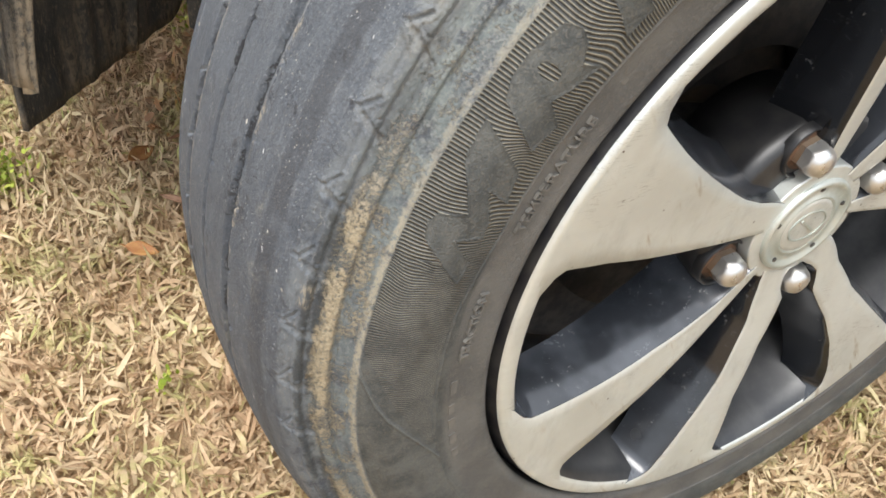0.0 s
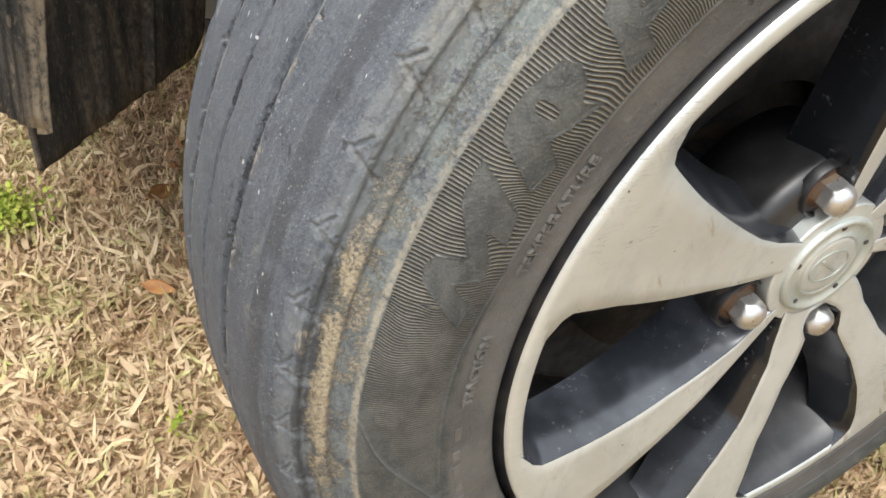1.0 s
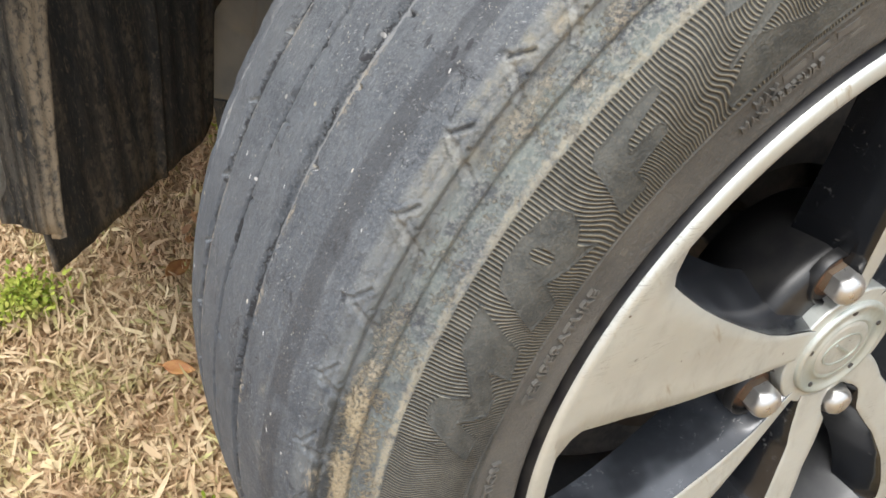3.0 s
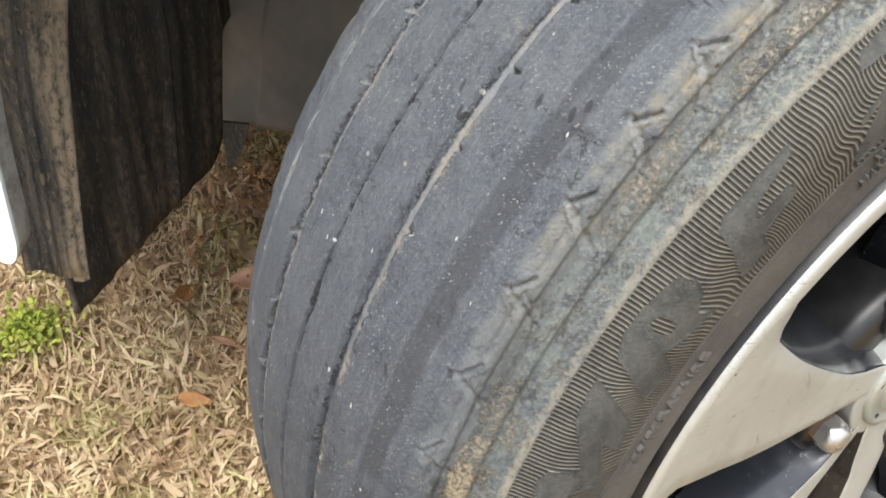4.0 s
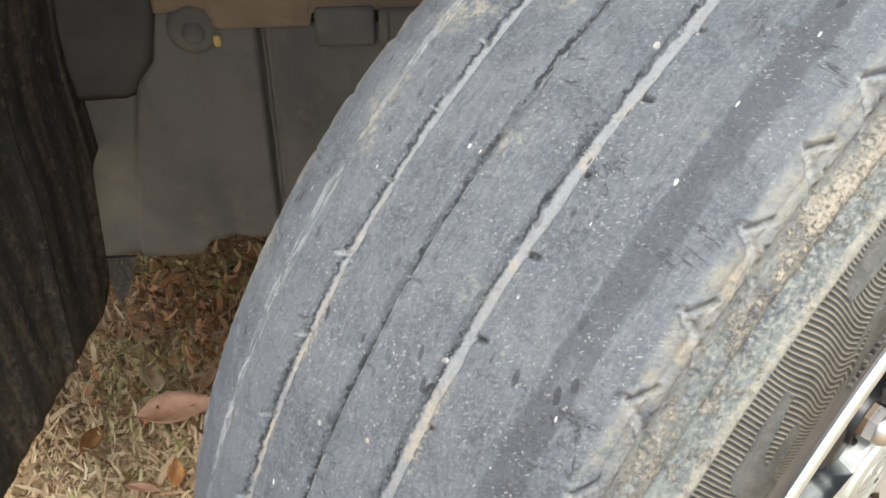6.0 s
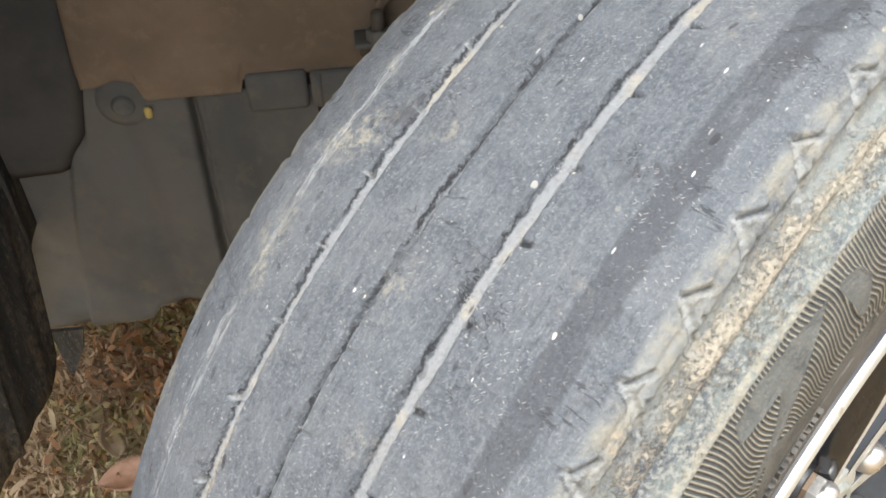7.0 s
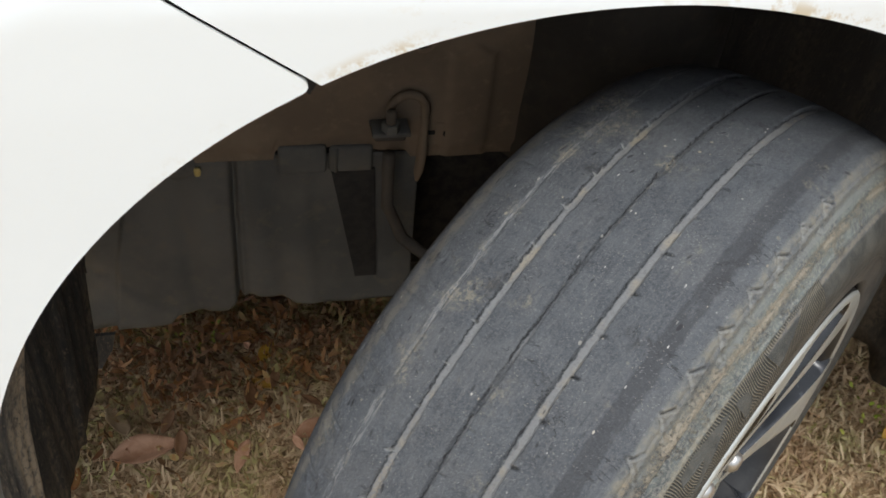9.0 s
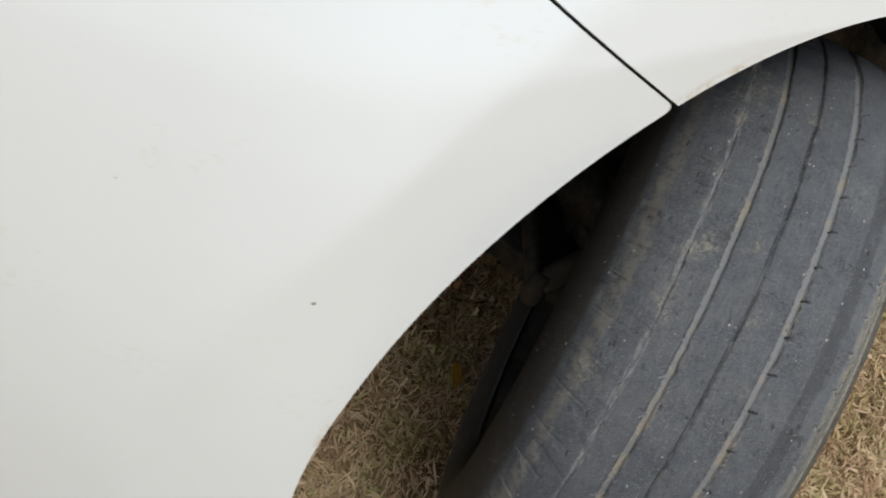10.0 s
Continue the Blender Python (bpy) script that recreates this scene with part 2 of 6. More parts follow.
    spill = m.math("MULTIPLY", m.math("MULTIPLY", m.band(r, 0.3065, 0.3120, 0.0010), outer), m.math("MULTIPLY", m.ramp(m.noise(p, 34, 4), 0.56, 0.64), m.ramp(scuff, 0.42, 0.58)))
    col = m.mix(m.math("MULTIPLY", spill, 0.7), col, (0.36, 0.30, 0.205))
    rub = m.math("MULTIPLY", m.band(m.math("ADD", r, m.math("MULTIPLY", m.math("SUBTRACT", m.noise(p, 320, 4, 0.7), 0.5), 0.004)), 0.2866, 0.2890, 0.0006), m.math("MULTIPLY", outer, m.ramp(m.noise(p, 420, 4, 0.8), 0.36, 0.52)))
    col = m.mix(m.math("MULTIPLY", rub, m.math("MULTIPLY", m.ramp(patch, 0.28, 0.48), m.math("ADD", m.math("MULTIPLY", low, 0.3), 0.45))), col, (0.38, 0.325, 0.225))
    # brown road film on the side wall, thickest between the ribs
    side = m.math("MULTIPLY", m.ramp(r, 0.2875, 0.2855), outer)
    film = m.mix(m.ramp(patch, 0.35, 0.65), (0.044, 0.048, 0.046), (0.098, 0.100, 0.090))
    lower = m.ramp(r, 0.2475, 0.244)
    film = m.mix(lower, film, m.mix(m.ramp(big, 0.4, 0.6), (0.080, 0.077, 0.070), (0.122, 0.115, 0.101)))
    col = m.mix(side, col, film)
    col = m.mix(m.math("MULTIPLY", side, m.math("MULTIPLY", m.ramp(grit[2], 0.6, 1.0), 0.3)), col, (0.20, 0.175, 0.135))
    # gap beside the rim: its shade painted near-black on the bead
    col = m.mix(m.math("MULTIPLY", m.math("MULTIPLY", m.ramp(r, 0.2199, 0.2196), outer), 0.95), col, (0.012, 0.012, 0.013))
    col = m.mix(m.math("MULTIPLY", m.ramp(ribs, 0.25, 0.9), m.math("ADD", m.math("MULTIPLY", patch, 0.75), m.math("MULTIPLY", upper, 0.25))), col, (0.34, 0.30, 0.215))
    # relief shade of the ribs, painted as dark stripes
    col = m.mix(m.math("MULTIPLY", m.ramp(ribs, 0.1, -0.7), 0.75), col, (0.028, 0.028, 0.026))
    col = m.mix(m.math("MULTIPLY", pale, m.math("MULTIPLY", m.ramp(grain, 0.30, 0.56), m.math("ADD", m.math("MULTIPLY", m.ramp(z, 0.10, 0.28), 0.42), 0.26))), col, (0.34, 0.35, 0.335))
    # sipes and fork cuts painted near-black, in place of their shade
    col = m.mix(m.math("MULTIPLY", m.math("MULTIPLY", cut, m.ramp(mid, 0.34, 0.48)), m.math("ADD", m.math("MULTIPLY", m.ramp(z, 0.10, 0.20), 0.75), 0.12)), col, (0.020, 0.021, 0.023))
    # short pale scratches in three directions, thick in some places, and a few dark nicks
    clusters = m.math("ADD", m.math("MULTIPLY", m.ramp(m.noise(p, 38, 4, 0.6), 0.44, 0.60), 0.7), 0.35)
    for k, (turn, way) in enumerate((((0.3, 0.2, 0.9), (1, 4.5, 1.2)), ((0.9, 0.5, 0.1), (4.5, 1, 1.2)), ((0.2, 1.1, 0.5), (1.2, 1, 5)), ((0.7, 0.1, 0.4), (1, 3.5, 1)))):
        q = m.put("ShaderNodeMapping", [("Vector", p), ("Rotation", turn)]).outputs[0]
        chip = m.cells(m.stretch(q, way), 340 + 60 * k if k < 3 else 95)
        chips = m.math("MULTIPLY", m.ramp(chip[0], 0.30, 0.22), m.ramp(m.split(chip[1])[1], 0.72, 0.96) if k < 3 else m.ramp(m.split(chip[1])[1], 0.86, 0.88))
        chips = m.math("MULTIPLY", chips, m.math("MULTIPLY", clusters, tread))
        col = m.mix(m.math("MULTIPLY", chips, 0.60 if k < 3 else 0.9), col, ((0.33, 0.335, 0.335), (0.27, 0.275, 0.28), (0.38, 0.36, 0.30), (0.028, 0.028, 0.032))[k])
    chip = m.cells(m.stretch(p, (1, 1.8, 1)), 170)
    chips = m.math("MULTIPLY", m.ramp(m.math("ADD", chip[0], m.math("MULTIPLY", m.split(chip[1])[2], 0.22)), 0.24, 0.17), m.math("MULTIPLY", m.ramp(m.split(chip[1])[0], 0.90, 0.92), m.ramp(m.noise(p, 28, 3), 0.48, 0.56)))
    col = m.mix(m.math("MULTIPLY", chips, m.math("ADD", m.math("MULTIPLY", tread, 0.85), 0.05)), col, m.mix(m.split(chip[1])[1], (0.62, 0.61, 0.57), (0.52, 0.42, 0.26)))
    dot = m.cells(p, 230)
    dots = m.math("MULTIPLY", m.ramp(m.math("ADD", dot[0], m.math("MULTIPLY", m.split(dot[1])[1], 0.25)), 0.34, 0.26), m.math("MULTIPLY", m.ramp(m.split(dot[1])[0], 0.92, 0.94), m.math("MULTIPLY", m.ramp(m.noise(p, 16, 3), 0.46, 0.58), m.ramp(z, 0.04, 0.20))))
    col = m.mix(m.math("MULTIPLY", dots, m.math("MULTIPLY", tread, 0.85)), col, m.mix(m.split(dot[1])[2], (0.42, 0.42, 0.40), (0.36, 0.32, 0.23)))
    sliver = m.cells(m.stretch(m.put("ShaderNodeMapping", [("Vector", p), ("Rotation", (0.5, 0.8, 0.2))]).outputs[0], (1, 3.2, 1)), 150)
    slivers = m.math("MULTIPLY", m.ramp(sliver[0], 0.22, 0.15), m.math("MULTIPLY", m.ramp(m.split(sliver[1])[0], 0.95, 0.96), m.math("MULTIPLY", m.ramp(m.noise(p, 24, 3), 0.50, 0.55), tread)))
    col = m.mix(slivers, col, (0.58, 0.57, 0.54))
    col = m.mix(1.0, col, m.mix(m.ramp(z, 0.06, 0.24), (0.83, 0.85, 0.885), (0.83, 0.82, 0.805)), "MULTIPLY")
    rough = m.math("ADD", m.math("MULTIPLY", mid, 0.25), 0.52)
    n = m.bump(grain, 0.55, 0.0010)
    n = m.bump(m.cells(p, 700)[0], 0.30, 0.0008, n)
    n = m.bump(scuff, 0.65, 0.0011, n)
    n = m.bump(patch, 0.35, 0.0015, n)
    n = m.bump(m.math("MULTIPLY", ribs, -0.5), 0.9, 0.0009, n)
    n = m.bump(m.math("MULTIPLY", tan, m.math("ADD", sand[1], 0.4)), 0.8, 0.0012, n)
    return m.done(col, rough, 0.0, n, spec=m.math("ADD", m.math("MULTIPLY", m.math("MAXIMUM", m.ramp(r, 0.2198, 0.2206), m.math("SUBTRACT", 1.0, outer)), 0.32), 0.08))


def metal_material(name, base, tint, rough, metal=1.0, dirt=(0.20, 0.16, 0.11), amount=0.35, scuffs=0.0):
    m = Nodes(name)
    p = m.coords()
    big, mid, fine = m.noise(p, 14, 4), m.noise(p, 90, 5, 0.65), m.noise(p, 700, 2)
    col = m.mix(m.ramp(big, 0.4, 0.65), base, tint)
    col = m.mix(m.math("MULTIPLY", m.ramp(m.noise(m.stretch(p, (1, 1, 6)), 60, 4, 0.7), 0.45, 0.65), 0.25), col, tint)
    film = m.math("MULTIPLY", m.ramp(m.noise(m.stretch(p, (1, 1, 0.5)), 30, 5, 0.7), 0.48, 0.70), amount)
    col = m.mix(film, col, dirt)
    # thin runs of brown water stain
    runs = m.math("MULTIPLY", m.ramp(m.noise(m.stretch(m.put("ShaderNodeMapping", [("Vector", p), ("Rotation", (0, 0.5, 0))]).outputs[0], (1, 1, 0.12)), 110, 4, 0.6), 0.60, 0.70), m.ramp(m.noise(p, 20, 3), 0.48, 0.60))
    col = m.mix(m.math("MULTIPLY", runs, 0.7), col, (0.24, 0.165, 0.075))
    spots = m.math("MULTIPLY", m.ramp(m.cells(p, 70)[0], 0.07, 0.045), m.ramp(mid, 0.45, 0.55))
    col = m.mix(spots, col, (0.08, 0.05, 0.03))
    # kerb scrapes: fine dark scratches in a few places
    scrape = m.math("MULTIPLY", m.ramp(m.noise(m.stretch(p, (0.5, 1, 5)), 240, 4, 0.8), 0.54, 0.62), m.ramp(m.noise(p, 26, 3), 0.56, 0.66))
    col = m.mix(m.math("MULTIPLY", scrape, scuffs * 0.6), col, (0.14, 0.125, 0.10))
    metallic = m.math("MULTIPLY", m.math("SUBTRACT", 1.0, film), metal)
    return m.done(col, m.math("ADD", m.math("MULTIPLY", mid, 0.3), rough - 0.1), metallic, m.bump(scrape, 0.2 * scuffs, 0.0006, m.bump(fine, 0.15, 0.0004, m.bump(mid, 0.1, 0.0005))))


def black_paint_material():
    m = Nodes("dusty_black_paint_sky_sheen")
    p = m.coords()
    mid, big = m.noise(p, 60, 5, 0.7), m.noise(p, 18, 3)
    up = m.split(m.tree.nodes.new("ShaderNodeNewGeometry").outputs["Normal"])[2]  # sky reflection painted as a pale film on faces turned up
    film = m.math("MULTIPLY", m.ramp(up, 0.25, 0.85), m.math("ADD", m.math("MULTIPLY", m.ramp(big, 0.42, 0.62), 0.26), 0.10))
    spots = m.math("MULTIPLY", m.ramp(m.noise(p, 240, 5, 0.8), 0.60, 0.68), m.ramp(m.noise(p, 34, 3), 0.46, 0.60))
    # mask of that painted sheen plus a little random dust
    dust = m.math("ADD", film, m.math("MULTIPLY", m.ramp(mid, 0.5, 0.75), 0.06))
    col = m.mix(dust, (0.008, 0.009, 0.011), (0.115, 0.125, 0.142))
    col = m.mix(m.math("MULTIPLY", spots, 0.5), col, (0.27, 0.265, 0.25))
    return m.done(col, m.math("ADD", m.math("MULTIPLY", dust, 0.35), 0.14), 0.0, m.bump(mid, 0.05, 0.0004), coat=0.25)


def paint_material():
    m = Nodes("white_car_paint")
    p = m.coords()
    big = m.noise(p, 6, 4)
    col = m.mix(m.ramp(big, 0.4, 0.65), (0.752, 0.796, 0.795), (0.742, 0.785, 0.783))
    # ochre tree-sap stains in a few patches, and dark tar specks
    stain = m.math("MULTIPLY", m.ramp(m.noise(p, 9, 2), 0.60, 0.70), m.ramp(m.noise(m.stretch(p, (1, 1, 1.6)), 120, 4, 0.7), 0.54, 0.66))
    col = m.mix(m.math("MULTIPLY", stain, 0.14), col, (0.55, 0.42, 0.16))
    lip = m.tree.nodes.new("ShaderNodeAttribute")
    lip.attribute_name = "lip"
    grime = m.math("MULTIPLY", m.ramp(lip.outputs["Fac"], 0.25, 0.95), m.math("MULTIPLY", m.ramp(m.noise(p, 38, 5, 0.75), 0.48, 0.60), m.ramp(m.noise(p, 5, 2), 0.46, 0.58)))
    col = m.mix(m.math("MULTIPLY", grime, 0.62), col, (0.46, 0.33, 0.13))
    flange = m.tree.nodes.new("ShaderNodeAttribute")
    flange.attribute_name = "flange"
    dust = m.math("MULTIPLY", m.ramp(flange.outputs["Fac"], 0.05, 0.6), m.math("ADD", m.math("MULTIPLY", m.ramp(m.noise(p, 90, 5, 0.75), 0.40, 0.62), 0.35), 0.6))
    col = m.mix(dust, col, (0.235, 0.215, 0.175))
    c = m.cells(p, 26)
    speck = m.math("MULTIPLY", m.ramp(c[0], 0.05, 0.035), m.ramp(m.split(c[1])[0], 0.80, 0.81))
    col = m.mix(m.math("MULTIPLY", speck, 0.8), col, (0.16, 0.11, 0.05))
    return m.done(col, 0.28, 0.0, None, coat=0.5)


def plastic_material(name, dark, light, stain, amount, rough=0.75, along=""):
    m = Nodes(name)
    p = m.coords()
    streak = m.noise(m.stretch(p, (1, 1, 0.16)), 60, 5, 0.65)
    grain, fine = m.noise(p, 140, 5, 0.7), m.noise(p, 600, 3)
    col = m.mix(m.ramp(streak, 0.35, 0.68), dark, light)
    mask = m.math("MULTIPLY", m.ramp(m.noise(m.stretch(p, (1, 1.6, 0.22)), 24, 5, 0.6), 0.48, 0.64), m.ramp(grain, 0.38, 0.6))
    if along:  # mud kept along one edge
        edge = m.tree.nodes.new("ShaderNodeAttribute")
        edge.attribute_name = along
        band = m.ramp(m.math("ADD", edge.outputs["Fac"], m.math("MULTIPLY", m.math("SUBTRACT", streak, 0.5), 0.5)), 0.42, 0.75)
        mask = m.math("ADD", m.math("MULTIPLY", mask, 0.35), m.math("MULTIPLY", band, m.ramp(grain, 0.30, 0.58)), True)
    col = m.mix(m.math("MULTIPLY", mask, amount), col, stain)
    crust = m.noise(m.stretch(p, (1, 1, 0.35)), 380, 5, 0.8, 0.9)
    col = m.mix(m.math("MULTIPLY", m.ramp(crust, 0.55, 0.64), 0.7), col, stain)
    col = m.mix(m.math("MULTIPLY", m.ramp(crust, 0.46, 0.36), 0.75), col, (0.020, 0.020, 0.020))
    fleck = m.cells(m.stretch(p, (1, 1, 0.4)), 150)
    flecks = m.math("MULTIPLY", m.ramp(m.math("ADD", fleck[0], m.math("MULTIPLY", crust, 0.4)), 0.50, 0.40), m.ramp(m.split(fleck[1])[0], 0.80, 0.84))
    col = m.mix(m.math("MULTIPLY", flecks, 0.8 * amount), col, stain)
    return m.done(col, rough, 0.0, m.bump(fine, 0.3, 0.0006, m.bump(crust, 0.6, 0.0016)), spec=0.3)


def panel_material(name, a, b, mud, rough=0.85):
    m = Nodes(name)
    p = m.coords()
    big, mid, fine = m.noise(p, 9, 5, 0.6), m.noise(p, 55, 5, 0.65), m.noise(p, 400, 3)
    col = m.mix(m.ramp(big, 0.38, 0.66), a, b)
    col = m.mix(m.math("MULTIPLY", m.ramp(mid, 0.52, 0.72), 0.5), col, mud)
    return m.done(col, rough, 0.0, m.bump(fine, 0.2, 0.0005, m.bump(mid, 0.25, 0.001)), spec=0.25)


def plain_material(name, a, b, rough, metal=0.0, scale=80):
    m = Nodes(name)
    p = m.coords()
    n = m.noise(p, scale, 5, 0.65)
    return m.done(m.mix(m.ramp(n, 0.35, 0.65), a, b), rough, metal, m.bump(n, 0.2, 0.0006))


def grass_material(name, stops):
    """Blades: each one takes its own tone."""
    m = Nodes(name)
    geo = m.tree.nodes.new("ShaderNodeNewGeometry")
    p = m.coords()
    col = m.colours(geo.outputs["Random Per Island"], stops)
    patch = m.ramp(m.noise(p, 7, 3), 0.40, 0.66)
    col = m.mix(m.math("MULTIPLY", patch, 0.45), col, (0.50, 0.315, 0.19))
    tufts = m.ramp(m.noise(p, 42, 4, 0.6), 0.50, 0.68)
    col = m.mix(m.math("MULTIPLY", tufts, 0.42), col, (0.37, 0.225, 0.125))
    olive = m.math("MULTIPLY", m.ramp(m.noise(p, 12, 3), 0.50, 0.62), m.ramp(m.noise(p, 90, 3), 0.38, 0.60))
    col = m.mix(m.math("MULTIPLY", olive, 0.70), col, (0.40, 0.385, 0.15))
    col = m.mix(m.math("MULTIPLY", m.noise(p, 260, 3), 0.18), col, (0.24, 0.16, 0.08), "MULTIPLY")
    mat = m.done(col, 0.7, 0.0, None, spec=0.2)
    # thin blades let some light through
    tree = mat.node_tree
    surface = next(n for n in tree.nodes if n.type == "OUTPUT_MATERIAL").inputs["Surface"]
    solid = surface.links[0].from_socket
    through_light, both = tree.nodes.new("ShaderNodeBsdfTranslucent"), tree.nodes.new("ShaderNodeMixShader")
    tree.links.new(col, through_light.inputs["Color"])
    both.inputs[0].default_value = 0.22
    tree.links.new(solid, both.inputs[1])
    tree.links.new(through_light.outputs[0], both.inputs[2])
    tree.links.new(both.outputs[0], surface)
    return mat


def soil_material():
    m = Nodes("thatch_and_soil")
    p = m.coords()
    big, mid, fine = m.noise(p, 3, 4), m.noise(p, 40, 6, 0.7), m.noise(p, 300, 4, 0.7)
    fibre = m.noise(m.stretch(p, (1, 0.3, 1)), 160, 5, 0.7, 1.5)
    col = m.colours(fibre, [(0.3, (0.25, 0.165, 0.09)), (0.5, (0.38, 0.265, 0.155)), (0.7, (0.52, 0.385, 0.235))])
    col = m.mix(m.math("MULTIPLY", m.ramp(mid, 0.5, 0.7), 0.45), col, (0.24, 0.16, 0.085))
    col = m.mix(m.math("MULTIPLY", m.ramp(big, 0.55, 0.75), 0.3), col, (0.14, 0.15, 0.05))
    return m.done(col, 0.9, 0.0, m.bump(fine, 0.5, 0.003, m.bump(mid, 0.6, 0.01)), spec=0.15)


def leaf_material(name, a, b):
    m = Nodes(name)
    p = m.coords()
    info = m.tree.nodes.new("ShaderNodeObjectInfo")
    col = m.mix(m.ramp(m.noise(p, 70, 5, 0.6), 0.35, 0.65), a, b)
    col = m.mix(m.math("MULTIPLY", info.outputs["Random"], 0.35), col, (0.20, 0.09, 0.04))
    return m.done(col, 0.6, 0.0, m.bump(m.noise(p, 260, 4), 0.4, 0.001), spec=0.3)


RUBBER = rubber_material()
MACHINED = metal_material("machined_alloy", (0.575, 0.598, 0.565), (0.500, 0.515, 0.480), 0.38, 0.60, (0.27, 0.250, 0.205), 0.45, 0.9)
CAP_METAL = metal_material("corroded_cap_alloy", (0.52, 0.54, 0.50), (0.38, 0.41, 0.37), 0.40, 0.6, (0.20, 0.225, 0.185), 0.65, 0.6)
CAP_DISC = metal_material("scratched_cap_disc", (0.56, 0.56, 0.52), (0.46, 0.47, 0.43), 0.42, 0.55, (0.24, 0.235, 0.20), 0.5, 0.8)
NUT_METAL = metal_material("dull_chrome", (0.66, 0.66, 0.64), (0.52, 0.51, 0.48), 0.26, 0.92, (0.26, 0.15, 0.08), 0.30)
NUT_RUSTY = metal_material("rusty_chrome", (0.34, 0.27, 0.20), (0.20, 0.115, 0.06), 0.42, 0.65, (0.10, 0.050, 0.025), 0.9)
RUST = plain_material("rust", (0.14, 0.070, 0.035), (0.035, 0.024, 0.017), 0.85, 0.0, 150)
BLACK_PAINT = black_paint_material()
RIM_BLACK = plain_material("dull_black_rim_paint", (0.006, 0.006, 0.008), (0.022, 0.021, 0.020), 0.42)
BARREL_DUST = plain_material("dusty_barrel_paint", (0.016, 0.017, 0.019), (0.036, 0.036, 0.036), 0.36, 0.0, 35)
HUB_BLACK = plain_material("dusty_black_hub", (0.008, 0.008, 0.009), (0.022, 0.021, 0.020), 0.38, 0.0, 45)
TOWER = panel_material("dusty_dark_steel", (0.045, 0.042, 0.038), (0.070, 0.063, 0.055), (0.090, 0.076, 0.060))
PAINT = paint_material()
LINER = plastic_material("ribbed_black_plastic", (0.034, 0.036, 0.036), (0.072, 0.068, 0.061), (0.26, 0.205, 0.14), 0.5)
LAP = panel_material("dusty_black_plastic", (0.070, 0.070, 0.069), (0.100, 0.096, 0.090), (0.12, 0.108, 0.092))
STRIP = plastic_material("muddy_fluted_plastic", (0.062, 0.063, 0.061), (0.150, 0.138, 0.118), (0.40, 0.32, 0.22), 0.9, 0.75, "edge")
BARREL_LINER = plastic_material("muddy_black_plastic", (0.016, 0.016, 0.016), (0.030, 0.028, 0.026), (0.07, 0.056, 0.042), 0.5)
SHIELD = panel_material("dusty_grey_plastic", (0.130, 0.130, 0.120), (0.182, 0.174, 0.154), (0.22, 0.192, 0.146))
RAIL = panel_material("mud_brown_steel", (0.200, 0.152, 0.108), (0.280, 0.212, 0.147), (0.33, 0.256, 0.178))
DARK_STEEL = plain_material("dark_greasy_steel", (0.025, 0.024, 0.023), (0.06, 0.052, 0.045), 0.6, 0.3)
MUD_APRON = plastic_material("mud_caked_plastic", (0.050, 0.046, 0.040), (0.105, 0.088, 0.068), (0.20, 0.155, 0.105), 0.7)
PART_GREY = panel_material("dusty_suspension_steel", (0.085, 0.075, 0.065), (0.13, 0.11, 0.09), (0.16, 0.125, 0.09))
GAP_SHADE = plain_material("painted_gap_shade", (0.030, 0.030, 0.029), (0.048, 0.045, 0.041), 0.8)
SEAM = plain_material("black_seam", (0.008, 0.008, 0.008), (0.015, 0.015, 0.015), 0.7)
LETTERS = plain_material("rubber_lettering", (0.078, 0.074, 0.067), (0.125, 0.117, 0.102), 0.65)
GRASS = grass_material("dry_grass", [(0.0, (0.42, 0.29, 0.17)), (0.18, (0.54, 0.40, 0.245)), (0.45, (0.65, 0.505, 0.325)), (0.75, (0.72, 0.585, 0.385)), (0.88, (0.71, 0.60, 0.36)), (0.96, (0.55, 0.53, 0.24)), (1.0, (0.44, 0.46, 0.17))])
GREEN = grass_material("green_weed", [(0.0, (0.16, 0.24, 0.03)), (0.5, (0.33, 0.42, 0.05)), (1.0, (0.50, 0.52, 0.11))])
CRUMBS = grass_material("brown_leaf_crumbs", [(0.0, (0.07, 0.035, 0.015)), (0.4, (0.20, 0.085, 0.032)), (0.7, (0.34, 0.15, 0.05)), (1.0, (0.46, 0.25, 0.10))])
SOIL = soil_material()
LEAF_PINK = leaf_material("dry_leaf_tan", (0.36, 0.19, 0.11), (0.46, 0.27, 0.17))
LEAF_ORANGE = leaf_material("dry_leaf_orange", (0.34, 0.145, 0.055), (0.46, 0.24, 0.08))
LEAF_YELLOW = leaf_material("dry_leaf_yellow", (0.62, 0.42, 0.05), (0.55, 0.30, 0.05))
LEAF_BROWN = leaf_material("dry_leaf_brown", (0.13, 0.065, 0.03), (0.22, 0.12, 0.06))
AMBER = plain_material("amber_clip", (0.75, 0.60, 0.22), (0.62, 0.46, 0.15), 0.5)


# ---- building helpers ----
def mesh_of(name, verts, faces, smooth=True):
    me = bpy.data.meshes.new(name)
    me.from_pydata([tuple(v) for v in verts], [], [tuple(f) for f in faces])
    me.update()
    if smooth:
        me.polygons.foreach_set("use_smooth", [True] * len(me.polygons))
    return me


def link(name, me, materials, parent=None, label="", m=None):
    for mat in (materials if isinstance(materials, (list, tuple)) else [materials]):
        me.materials.append(mat)
    ob = new(name, me)
    if parent is not None:
        ob.parent = parent
    if m is not None:
        ob.matrix_basis = m
    return tagged(ob, label)


